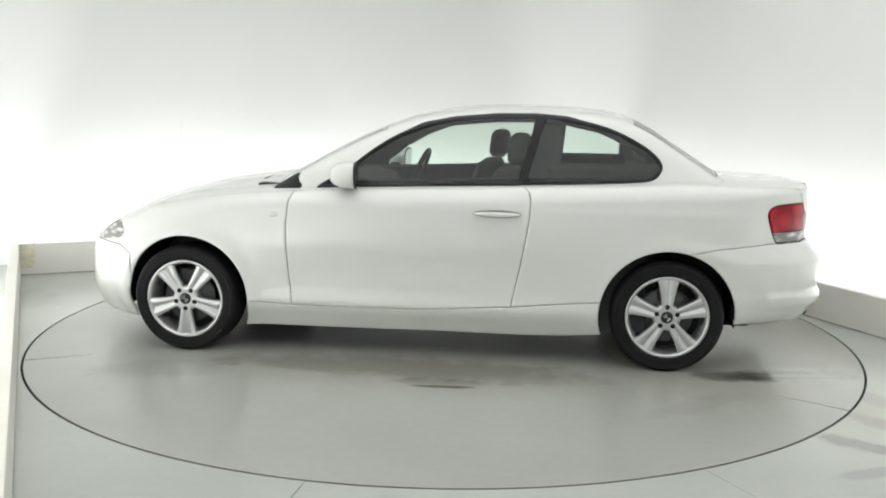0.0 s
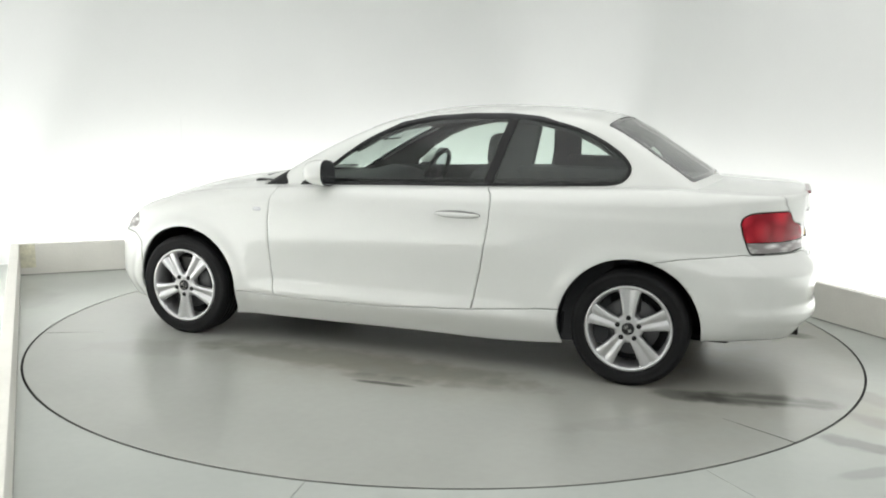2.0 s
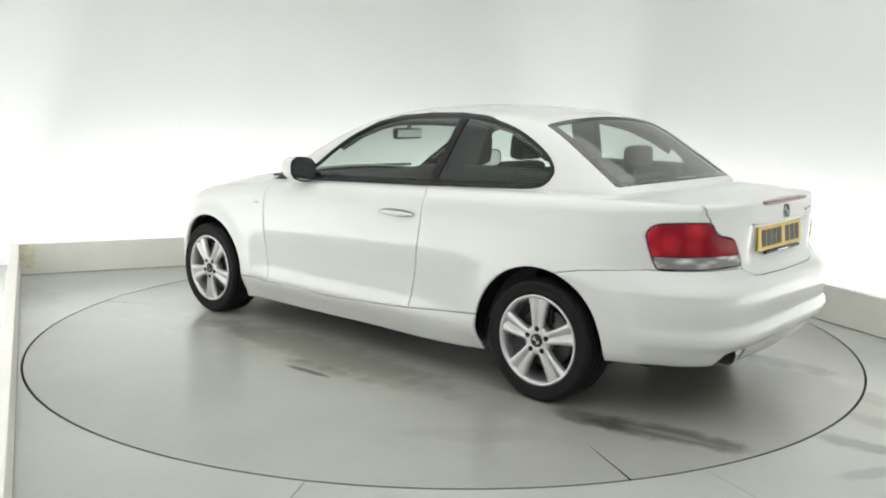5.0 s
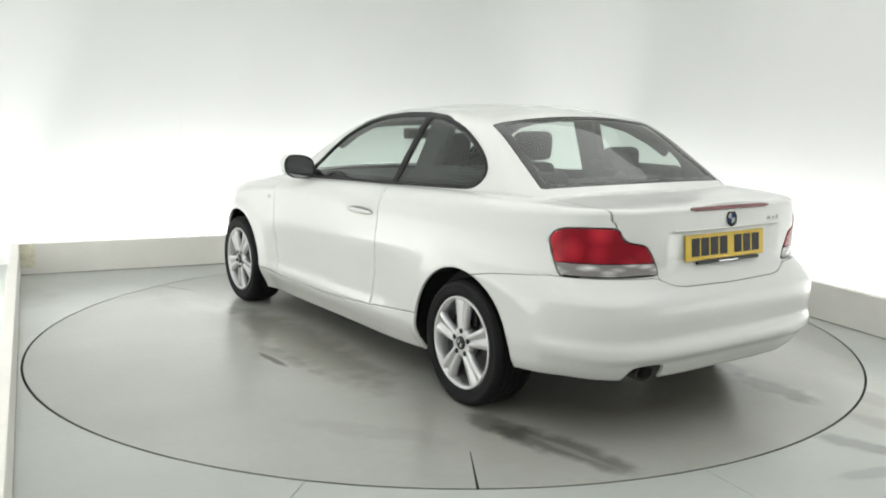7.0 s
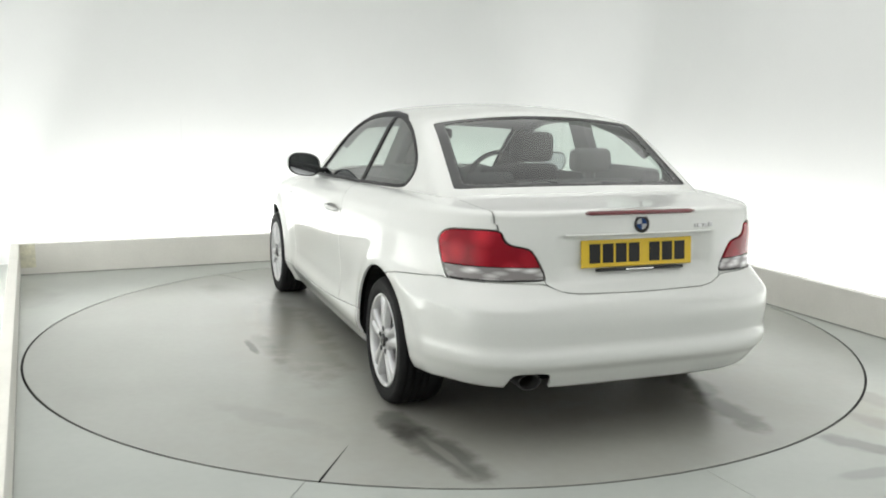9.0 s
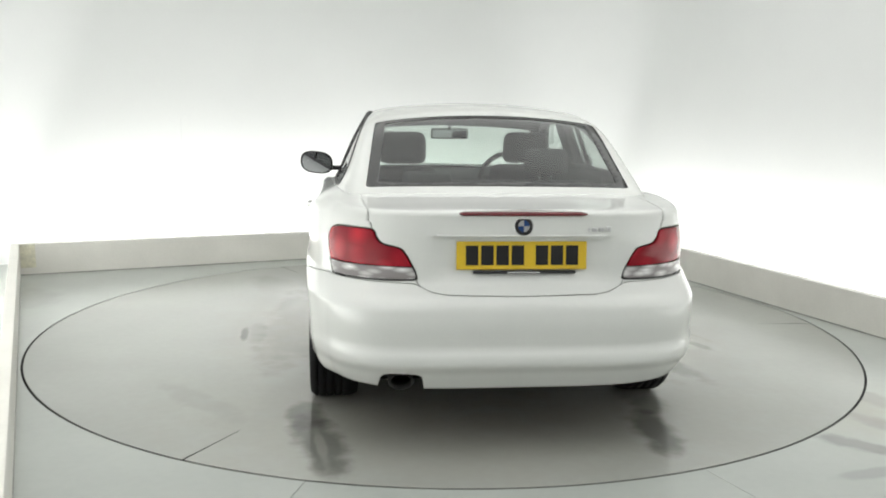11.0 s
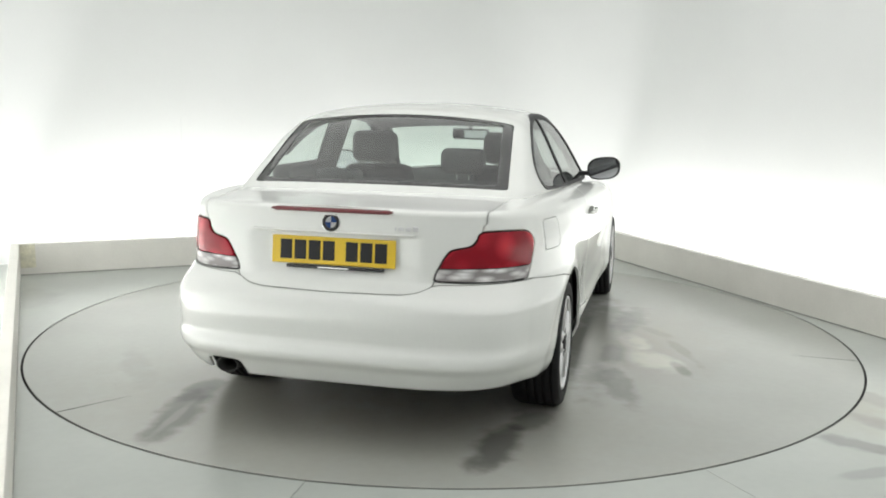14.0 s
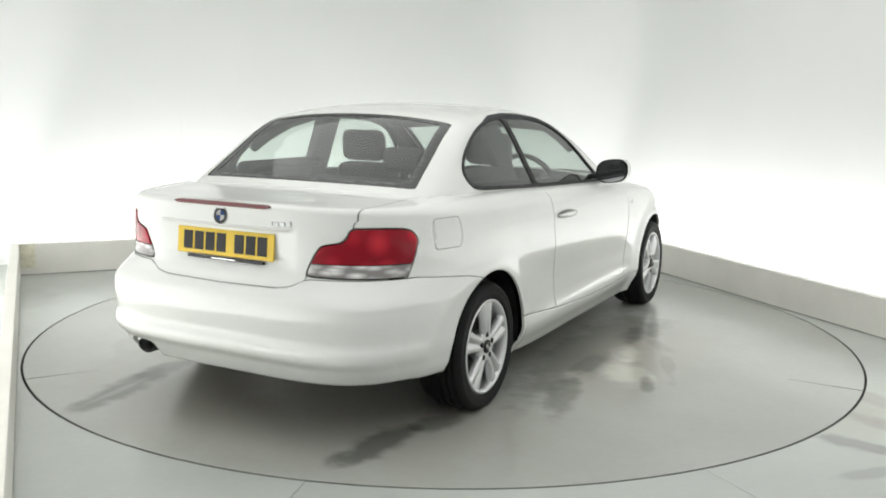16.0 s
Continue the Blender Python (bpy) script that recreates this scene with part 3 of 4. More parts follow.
def build_car():
    car = new("car")
    tagged(car, "white two-door coupe with silver five-spoke wheels standing on the turntable", "car")
    fl = flank()
    shell = grid(fl)
    # wheel openings
    for hx in (1.318, -1.322):
        shell, _ = shell.cut(lambda x, y, z: np.hypot((x - hx) * 1.0, z - HUB_Z) - ARCH_R)
    # inner shell; its grey stands for the shade in the panel gaps
    top = grid(top_sheet(fl))
    above = lambda x, y, z: np.where((np.abs(y) < belt_w(x) - 0.006) & (x < 1.1) & (x > -1.79), cabin_height(x, y) - 0.004 - z, -1.0)
    _, top = top.cut(above)
    inner = shell.joined(top).moved(-0.012)
    notch = rounded([(0.375, 0.10), (0.385, 0.325), (0.42, 0.340), (0.53, 0.340), (0.565, 0.325), (0.575, 0.10)], 2)
    _, inner_all = inner.both().cut(lambda x, y, z: np.where(x < -1.85, polygon_phi(notch, y, z), -1.0))
    mesh_ob("inner_shell", inner_all.v, inner_all.f, INNER, car, "", smooth=True)

    GAP_W = 0.0045
    # rear bumper, both sides one piece
    upper, bumper = shell.cut(lambda x, y, z: np.where(x < -1.33, z - bumper_line(x, y), 1.0), 0.003)
    b2 = bumper.both()
    _, b2 = b2.cut(lambda x, y, z: np.where(x < -1.85, polygon_phi(notch, y, z), -1.0))
    sheet("rear_bumper", b2, PAINT, car, "white painted rear bumper with a lower lip")
    # tail lamps
    tail_phi = lambda grow: (lambda x, y, z: np.where(x < -1.6, polygon_phi(rounded(TAIL, 1) * (0.0145, 1), tail_angle(x, y) * 0.0145, z) + grow, -1.0))
    lamp_sheet, upper = upper.cut(tail_phi(0.0))
    _, upper = upper.cut(tail_phi(0.004))
    for s in (lamp_sheet, lamp_sheet.mirrored()):
        holder = sheet("tail_lamp", s.moved(-0.010), RUBBER, car, "red and clear tail lamp with black seal", 0.02)
        lens, _ = s.cut(lambda x, y, z: polygon_phi(rounded(TAIL, 1) * (0.0145, 1), tail_angle(x, y) * 0.0145, z) - 0.0035)
        red, clear = lens.cut(lambda x, y, z: z - 0.757 - 0.004 * (50 - tail_angle(x, y)) / 25, 0.004)
        sheet("red_lens", red.moved(0.003), RED_LENS, holder, "glossy red lens", 0.008)
        sheet("clear_lens", clear.moved(0.002), CLEAR_LENS, holder, "clear silvery lens", 0.008)
    # boot lid: rear face and deck
    lid, upper = upper.cut(lambda x, y, z: np.where(x < -1.7, boot_edge(x, z) - np.abs(y), -1.0), GAP_W)
    lid_top, fore = top.cut(lambda x, y, z: np.where(x < -1.45, boot_edge(x, z * 0 + 1) - np.abs(y), -1.0), 0.0025)
    lid = lid.joined(lid_top).weld()
    boot = sheet("boot_lid", lid.both(), PAINT, car, "white boot lid with a hollow for the plate", 0.0)
    # flank panels
    rest, sill = upper.cut(lambda x, y, z: np.where((x < 1.15) & (x > -1.15), z - sill_line(x), 1.0), GAP_W)
    front, rest = rest.cut(lambda x, y, z: x - door_front(z), GAP_W)
    door, quarter = rest.cut(lambda x, y, z: x - door_rear(z), GAP_W)
    # front bumper and wing
    wing, nose = front.cut(lambda x, y, z: np.maximum(z - np.interp(x, (1.6, 1.75, 2.2), (0.50, 0.58, 0.60)), 1.66 - x), GAP_W)
    lamp_poly = rounded([(1.70, 0.62), (1.74, 0.72), (1.86, 0.735), (2.02, 0.68), (2.05, 0.61), (1.9, 0.585)], 2)
    head, wing = wing.cut(lambda x, y, z: np.where(np.abs(y) > 0.28, polygon_phi(lamp_poly, x, z), -1.0))
    bonnet, wing_top = fore.cut(lambda x, y, z: np.where(x > 0.7, np.interp(x, (0.7, 1.2, 2.2), (0.66, 0.64, 0.62)) - np.abs(y), -1.0), GAP_W)
    door_top, wing_top = wing_top.cut(lambda x, y, z: np.minimum(door_front(0.93) - x, x - door_rear(0.965)), GAP_W)
    wing_top, quarter_top = wing_top.cut(lambda x, y, z: x - 0.1)
    sheet("bonnet", bonnet.both(), PAINT, car, "white smooth bonnet")
    sheet("front_bumper", nose.both(), PAINT, car)
    doors = []
    for side in (1, -1):
        m = (lambda s: s) if side == 1 else (lambda s: s.mirrored())
        sheet("front_wing", m(wing.joined(wing_top).weld()), PAINT, car)
        d = sheet("door", m(door.joined(door_top).weld()), PAINT, car, "white door with a body-coloured pull handle")
        doors.append((side, d))
        panel = quarter.joined(quarter_top).weld()
        if side == -1:
            flap_poly = rounded([(-1.58, 0.803), (-1.58, 0.922), (-1.592, 0.926), (-1.735, 0.926), (-1.747, 0.922), (-1.747, 0.803), (-1.735, 0.799), (-1.592, 0.799)], 1)
            flap, panel = panel.cut(lambda x, y, z: polygon_phi(flap_poly * (2.5, 1), x * 2.5, z), 0.0024)
            sheet("fuel_flap", m(flap), PAINT, car, "white rounded fuel flap")
        sheet("quarter_panel", m(panel), PAINT, car)
        sheet("sill", m(sill), PAINT, car)
        h = sheet("headlamp", m(head).moved(-0.006), CLEAR_LENS, car, "clear headlamp lens", 0.02)

    # cabin: split into glass, trim and painted pillars
    cab = grid(cabin())
    dlo_phi = lambda grow: (lambda x, y, z: np.where(np.abs(y) > 0.30, polygon_phi(DLO, x, z) + grow, -1.0))
    window, roof = cab.cut(dlo_phi(0.0))
    seal, glass = window.cut(lambda x, y, z: 0.017 - polygon_phi(DLO, x, z))
    pillar, glass = glass.cut(lambda x, y, z: 0.026 - np.abs(x - np.interp(z, (0.98, 1.33), (-0.535, -0.628))))
    door_glass, quarter_glass = glass.cut(lambda x, y, z: x + 0.58)
    corner, door_glass = door_glass.cut(lambda x, y, z: x - np.interp(z, (0.93, 1.15), (0.475, 0.405)))
    # rear screen and windscreen
    rear_phi = lambda grow: (lambda x, y, z: np.minimum(np.minimum(-1.143 - 0.012 * (1 - (y / 0.56) ** 2) - x + 0.012, x + 1.580 + 0.062 * np.clip(1 - (y / 0.605) ** 2, 0, 1)),
                                                       0.548 - 0.130 * (x + 1.155) - np.abs(y)) + grow)
    screen, roof = roof.cut(rear_phi(0.0))
    front_phi = lambda x, y, z: np.minimum(np.minimum(x - 0.235 - 0.05 * (1 - (y / 0.55) ** 2), 0.86 + 0.10 * np.clip(1 - (y / 0.7) ** 2, 0, 1) - x), np.interp(x, (0.2, 0.95), (0.535, 0.672)) - np.abs(y))
    wind, roof = roof.cut(front_phi)
    notch = rounded([(0.88, 0.907), (0.845, 0.954), (0.70, 1.014), (0.725, 0.977), (0.665, 0.917)], 1)
    cowl, roof = roof.cut(lambda x, y, z: np.where((np.abs(y) > 0.4) & (x > 0.5), polygon_phi(notch, x, z), -1.0))
    both = lambda s: s.both()
    sheet("roof", both(roof), PAINT, car, "white roof with slim pillars", 0.0)
    lining = both(roof).moved(-0.022)
    lining = lining.cut(lambda x, y, z: z - 0.93)[0]
    mesh_ob("headliner", lining.v, [f[::-1] for f in lining.f], LINING, car, "dark grey cloth lining", smooth=True)
    side_band = lambda x, y: 0.052 - (0.548 - 0.130 * (x + 1.155) - np.abs(y))
    band, rear_glass = screen.cut(lambda x, y, z: np.maximum(0.024 - rear_phi(0.0)(x, y, z), side_band(x, y)))
    rear_win = sheet("rear_window", both(rear_glass).moved(-0.003), GLASS, car, "tinted heated rear window", 0.0)
    sheet("window_band", both(band).moved(-0.002), BAND, rear_win, "black screen border", 0.006)
    fband, wind_glass = wind.cut(lambda x, y, z: 0.025 - front_phi(x, y, z))
    windscreen = sheet("windscreen", both(wind_glass).moved(-0.003), GLASS, car, "clear windscreen", 0.0)
    sheet("window_band", both(fband).moved(-0.002), BAND, windscreen, "black screen border", 0.006)
    for side, d in doors:
        m = (lambda s: s) if side == 1 else (lambda s: s.mirrored())
        sheet("window_seal", m(seal).moved(0.003), RUBBER, car, "black window surround", 0.012)
        sheet("centre_pillar", m(pillar), RUBBER, car, "black pillar cover", 0.012)
        sheet("cowl_side", m(cowl), RUBBER, car, "black cowl at the pillar's foot", 0.012)
        sheet("mirror_corner", m(corner), RUBBER, car, "black triangle beside the mirror", 0.012)
        sheet("door_window", m(door_glass).moved(-0.004), GLASS, d, "clear door window", 0.0)
        sheet("quarter_window", m(quarter_glass).moved(-0.004), GLASS, car, "clear rear side window", 0.0)
    return car, boot, doors


# ---- the car's fittings ----
def lathe(profile, steps, axis="y"):
    """Turn a profile of (radius, across) about the y axis."""
    bm = bmesh.new()
    rings = []
    for k in range(steps):
        a = 2 * math.pi * k / steps
        rings.append([bm.verts.new((r * math.cos(a), h, r * math.sin(a))) for r, h in profile])
    for k in range(steps):
        p, q = rings[k], rings[(k + 1) % steps]
        for i in range(len(profile) - 1):
            bm.faces.new((p[i], p[i + 1], q[i + 1], q[i]))
    return bm


def block(x0, x1, y0, y1, z0, z1, bevel=0.0, seg=2, taper=None):
    x0, x1, y0, y1, z0, z1 = *sorted((x0, x1)), *sorted((y0, y1)), *sorted((z0, z1))
    bm = bmesh.new()
    bmesh.ops.create_cube(bm, size=1)
    for v in bm.verts:
        v.co = ((x0 + x1) / 2 + v.co.x * (x1 - x0), (y0 + y1) / 2 + v.co.y * (y1 - y0), (z0 + z1) / 2 + v.co.z * (z1 - z0))
        if taper:
            v.co = taper(v.co)
    if bevel:
        bmesh.ops.bevel(bm, geom=bm.edges[:], offset=bevel, segments=seg, affect="EDGES", profile=0.5)
    return bm


def tube(points, radius, steps=10):
    """A round bar along points."""
    bm = bmesh.new()
    rings = []
    for i, p in enumerate(points):
        d = (Vector(points[min(i + 1, len(points) - 1)]) - Vector(points[max(i - 1, 0)])).normalized()
        a = d.orthogonal().normalized()
        b = d.cross(a)
        rings.append([bm.verts.new(Vector(p) + (a * math.cos(t) + b * math.sin(t)) * radius) for t in [2 * math.pi * k / steps for k in range(steps)]])
    # keep the rings aligned
    for i in range(len(rings) - 1):
        p, q = rings[i], rings[i + 1]
        best = min(range(steps), key=lambda s: (p[0].co - q[s].co).length)
        rings[i + 1] = q[best:] + q[:best]
        q = rings[i + 1]
        if (p[1].co - q[1].co).length > (p[1].co - q[-1].co).length:
            rings[i + 1] = [q[0]] + q[:0:-1]
            q = rings[i + 1]
        for k in range(steps):
            bm.faces.new((p[k], p[(k + 1) % steps], q[(k + 1) % steps], q[k]))
    bm.faces.new(rings[0])
    bm.faces.new(rings[-1])
    return bm


def spoke():
    """One broad spoke along +z with a raised flank on each side of a shallow groove."""
    bm = bmesh.new()
    stations = []
    for r, half, y in ((0.040, 0.031, 0.026), (0.070, 0.031, 0.029), (0.110, 0.037, 0.030), (0.150, 0.045, 0.029), (0.180, 0.052, 0.028), (0.207, 0.062, 0.027)):
        row = []
        for u, dy in ((-1.0, -0.030), (-0.98, -0.006), (-0.86, 0.0), (-0.30, 0.0), (-0.10, -0.013), (0.10, -0.013), (0.30, 0.0), (0.86, 0.0), (0.98, -0.006), (1.0, -0.030)):
            fade = min(1.0, max(0.0, (r - 0.05) / 0.03))
            row.append(bm.verts.new((u * half, y + (dy if abs(u) > 0.5 else dy * fade), math.sqrt(max(r * r - (u * half) ** 2, 0)) if r > 0.19 else r)))
        stations.append(row)
    for p, q in zip(stations, stations[1:]):
        for i in range(len(p) - 1):
            bm.faces.new((p[i], p[i + 1], q[i + 1], q[i]))
    return bm


def build_wheel(parent, x, side, turn):
    """A wheel whose outer face looks along +y, turned about for the other side."""
    w = new("wheel")
    w.parent = parent
    y_face = 0.858 if x > 0 else 0.820
    w.matrix_basis = pose(x, side * y_face, HUB_Z, 0, 0, 0 if side == 1 else 180)
    tagged(w, "silver five-spoke alloy wheel with black tyre")
    R = TYRE_R
    prof = [(0.205, -0.175), (0.225, -0.178), (0.262, -0.186), (0.285, -0.182), (R - 0.006, -0.165), (R, -0.145)]
    for k in range(4):                                   # tread ribs with grooves between
        a = -0.142 + k * 0.036
        prof += [(R, a), (R, a + 0.028), (R - 0.008, a + 0.029), (R - 0.008, a + 0.035)]
    prof += [(R, 0.003), (R - 0.003, 0.012), (R - 0.011, 0.024), (0.281, 0.033), (0.268, 0.036), (0.266, 0.0345), (0.250, 0.037), (0.235, 0.036), (0.226, 0.032), (0.219, 0.024), (0.212, 0.010)]
    part("tyre", lathe(prof, 72), RUBBER_TYRE, w, "black rubber tyre", smooth=True)
    rim = part("rim", lathe([(0.2195, 0.020), (0.2205, 0.029), (0.217, 0.033), (0.209, 0.032), (0.203, 0.026), (0.198, 0.012), (0.192, -0.020), (0.188, -0.09), (0.205, -0.165)], 72), ALLOY, w, "silver alloy rim", smooth=True)
    first = None
    for k in range(5):
        ang = turn + 72 * k
        if first is None:
            first = part("spoke", spoke(), ALLOY, w, "silver spoke with a shallow groove", smooth=True)
            sp = first
        else:
            sp = new("spoke", first.data)
            sp.parent = w
            tagged(sp, "silver spoke with a shallow groove")
        sp.matrix_basis = pose(0, 0, 0, 0, ang, 0)
    part("hub", lathe([(0.002, 0.024), (0.05, 0.027), (0.066, 0.027), (0.072, 0.018), (0.074, -0.02), (0.06, -0.04)], 40), ALLOY, w, smooth=True)
    cap = part("hub_cap", lathe([(0.0005, 0.033), (0.027, 0.033), (0.031, 0.031), (0.033, 0.022)], 32), BADGE_BLACK, w, "round dark hub cap with light quarters", smooth=True)
    for q in (0, 180):
        bm = bmesh.new()
        pts = [bm.verts.new((0, 0.0342, 0))] + [bm.verts.new((0.021 * math.cos(radians(q + a)), 0.0342, 0.021 * math.sin(radians(q + a)))) for a in range(0, 91, 15)]
        bm.faces.new(pts)
        bmesh.ops.solidify(bm, geom=bm.faces[:], thickness=0.0006)
        part("cap_quarter", bm, CHROME, cap)
    bolt = None
    for k in range(5):
        a = radians(turn + 72 * k)
        m = pose(0.056 * math.sin(a), 0, 0.056 * math.cos(a))
        if bolt is None:
            bolt = part("bolt_recess", lathe([(0.0005, 0.0295), (0.006, 0.0295), (0.0065, 0.0285), (0.0108, 0.0303), (0.0125, 0.0295), (0.013, 0.025)], 16), RUBBER, w, "dark bolt hole", smooth=True)
            o = bolt
        else:
            o = new("bolt_recess", bolt.data)
            o.parent = w
            tagged(o, "dark bolt hole")
        o.matrix_basis = m
    part("brake_disc", lathe([(0.06, -0.045), (0.145, -0.045), (0.147, -0.05), (0.147, -0.065), (0.06, -0.065)], 40), DISC_STEEL, w, "grey steel brake disc", smooth=True)
    part("brake_caliper", block(-0.05, 0.05, -0.09, -0.02, 0.075, 0.165, 0.012), DARK_STEEL, w)
    part("wheel_back", lathe([(0.001, -0.10), (0.20, -0.10), (0.205, -0.12)], 40), RUBBER, w)
    return w


def wheel_well(parent, x, side):
    """Dark liner over a wheel."""
    bm = bmesh.new()
    rows = []
    for k in range(25):
        a = math.pi * (k / 24 * 1.10 - 0.05)
        c, s = math.cos(a) * (ARCH_R + 0.004), math.sin(a) * (ARCH_R + 0.004)
        rows.append([bm.verts.new((x + c, side * yy, HUB_Z + s)) for yy in (0.80 if c * x > 0 else 0.845, 0.78, 0.45)])
    for p, q in zip(rows, rows[1:]):
        for i in range(2):
            bm.faces.new((p[i], p[i + 1], q[i + 1], q[i]))
    bm.faces.new([r[2] for r in rows])
    part("wheel_arch_liner", bm, RUBBER, parent, "black plastic wheel arch liner", smooth=False)
    # mud flap edge in front of and behind the wheel
    for dx in (-1, 1):
        f = block(x + dx * 0.352 - 0.008, x + dx * 0.352 + 0.008, side * (0.795 if dx * x < 0 else (0.70 if x > 0 else 0.765)), side * 0.66, 0.175 if x > 0 else (0.20 if dx > 0 else 0.285), 0.27 if x > 0 else 0.34, 0.003)
        part("arch_edge", f, RUBBER, parent)


def build_seat(parent, x, y):
    s = part("front_seat", block(x - 0.05, x + 0.45, y - 0.25, y + 0.25, 0.22, 0.50, 0.06, 3), CLOTH, parent, "dark cloth front seat with headrest", smooth=True)

    def lean(co):
        k = (co.z - 0.42) / 0.62
        return Vector((co.x - 0.22 * k, y + (co.y - y) * (1 - 0.25 * max(k, 0)), co.z))
    part("backrest", block(x - 0.16, x + 0.0, y - 0.26, y + 0.26, 0.42, 1.05, 0.05, 3, lean), CLOTH, s, smooth=True)
    part("headrest", block(x - 0.405, x - 0.285, y - 0.135, y + 0.135, 1.062, 1.242, 0.045, 3, lambda c: Vector((c.x - 0.10 * (c.z - 1.1), y + (c.y - y) * (1 - 0.25 * (c.z - 1.1)), c.z))), CLOTH, s, smooth=True)
    for dy in (-0.055, 0.055):
        part("headrest_post", tube([(x - 0.345, y + dy, 0.98), (x - 0.345, y + dy, 1.12)], 0.006, 8), CHROME, s, smooth=True)


def build_interior(car):
    part("cabin_floor", block(-1.3, 1.0, -0.70, 0.70, 0.17, 0.22), LINING, car)
    for side in (1, -1):
        # door card with a sloping top that meets the window's foot
        bm = bmesh.new()
        rows = []
        for x in np.linspace(0.64, -1.22, 30):
            zb = float(belt_z(x))
            pr = [(0.80, 0.20), (0.735, 0.55), (0.70, 0.62), (0.70, 0.70), (0.685, 0.86), (0.672, zb - 0.035), (0.672, zb + 0.030), (0.680, zb + 0.040), (belt_w(x) - 0.045, zb + 0.036)]
            rows.append([bm.verts.new((x, side * float(yy), z)) for yy, z in pr])
        for p, q in zip(rows, rows[1:]):
            for i in range(len(p) - 1):
                bm.faces.new((p[i], p[i + 1], q[i + 1], q[i]))
        part("door_card", bm, LINING, car, "dark grey inner door panel", smooth=True)
        # rear side bolster behind the centre pillar
        part("side_trim", block(-1.32, -0.66, side * 0.54, side * 0.645, 0.5, 1.085, 0.03), LINING, car)
        part("belt_pillar", block(-0.735, -0.555, side * 0.60, side * 0.655, 0.9, 1.322, 0.012, 2,
                                  lambda c: Vector((c.x - 0.10 * (c.z - 0.98), c.y - side * 0.40 * (c.z - 1.0), c.z))), LINING, car, "dark inner pillar with belt guide")
        # dark lining rail over the side windows
        rail = []
        for x, z in ((0.30, 1.140), (0.17, 1.215), (0.02, 1.272), (-0.15, 1.307), (-0.38, 1.327), (-0.60, 1.330), (-0.76, 1.318), (-0.95, 1.278), (-1.10, 1.212), (-1.20, 1.150)):
            y = float(belt_w(x)) - CABIN_SLOPE * (z - float(belt_z(x))) - 0.035 * max(z - 1.15, 0) ** 2 - 0.038
            rail.append((x, side * y, z))
        part("roof_rail", tube(rail, 0.026, 10), LINING, car, "dark grey lining over the side windows", smooth=True)
    # dashboard with a cowl over the dials
    bm = bmesh.new()
    rows = []
    for y in np.linspace(-0.70, 0.70, 25):
        bump = 0.035 * math.exp(-((y + 0.37) / 0.15) ** 2)
        bow = 0.10 * (1 - (y / 0.7) ** 2)
        pr = [(0.36 - 0.02, 0.45), (0.34, 0.62), (0.36, 0.86), (0.40, 0.925 + bump), (0.50, 0.955 + bump), (0.66, 0.945), (0.80 + bow, 0.93)]
        rows.append([bm.verts.new((x, y, z)) for x, z in pr])
    for p, q in zip(rows, rows[1:]):
        for i in range(len(p) - 1):
            bm.faces.new((p[i], p[i + 1], q[i + 1], q[i]))
    part("dashboard", bm, LINING, car, "dark grey dashboard", smooth=True)
    build_seat(car, -0.155, 0.37)
    build_seat(car, 0.0, -0.37)
    # rear bench, parcel shelf
    part("rear_bench", block(-1.08, -0.62, -0.54, 0.54, 0.25, 0.55, 0.06, 3), CLOTH, car, smooth=True)
    part("rear_backrest", block(-1.18, -1.02, -0.56, 0.56, 0.5, 1.03, 0.05, 3, lambda c: Vector((c.x - 0.25 * (c.z - 0.5), c.y, c.z))), CLOTH, car, "dark cloth rear backrest", smooth=True)
    part("parcel_shelf", block(-1.60, -1.22, -0.62, 0.62, 0.975, 1.0, 0.008), LINING, car)
    # the rear headrests: one pushed down, the one behind the driver drawn up on its posts
    part("rear_headrest", block(-1.31, -1.23, 0.18, 0.42, 1.0, 1.075, 0.03, 3), CLOTH, car, smooth=True)
    raised = part("rear_headrest", block(-1.215, -1.125, -0.415, -0.195, 1.062, 1.185, 0.035, 3), CLOTH, car, "dark cloth headrest drawn up on chrome posts", smooth=True)
    for y in (-0.335, -0.275):
        part("headrest_post", tube([(-1.17, y, 0.99), (-1.17, y, 1.08)], 0.006, 8), CHROME, raised, smooth=True)
    # steering wheel on the car's right
    ringp = [(0, 0.18 * math.cos(a), 0.18 * math.sin(a)) for a in [2 * math.pi * k / 32 for k in range(33)]]
    wheel = new("steering_wheel")
    wheel.parent = car
    wheel.matrix_basis = pose(0.20, -0.37, 0.93, 0, -24, 0)
    tagged(wheel, "black steering wheel")
    part("wheel_rim", tube(ringp, 0.016), RUBBER, wheel, smooth=True)
    part("wheel_boss", block(-0.01, 0.06, -0.085, 0.085, -0.075, 0.055, 0.025, 3), RUBBER, wheel, smooth=True)
    for y0, y1 in ((-0.17, -0.07), (0.07, 0.17)):
        part("wheel_spoke", block(0.0, 0.02, y0, y1, -0.035, 0.015, 0.006), RUBBER, wheel)
    # inside mirror
    mir = part("inside_mirror", block(0.335, 0.375, -0.125, 0.125, 1.172, 1.242, 0.018, 3), RUBBER, car, "black inside mirror", smooth=True)
    part("mirror_stem", tube([(0.36, 0, 1.23), (0.33, 0, 1.258)], 0.012), RUBBER, mir)
    part("mirror_glass", block(0.332, 0.335, -0.112, 0.112, 1.182, 1.232, 0.001), MIRROR, mir)


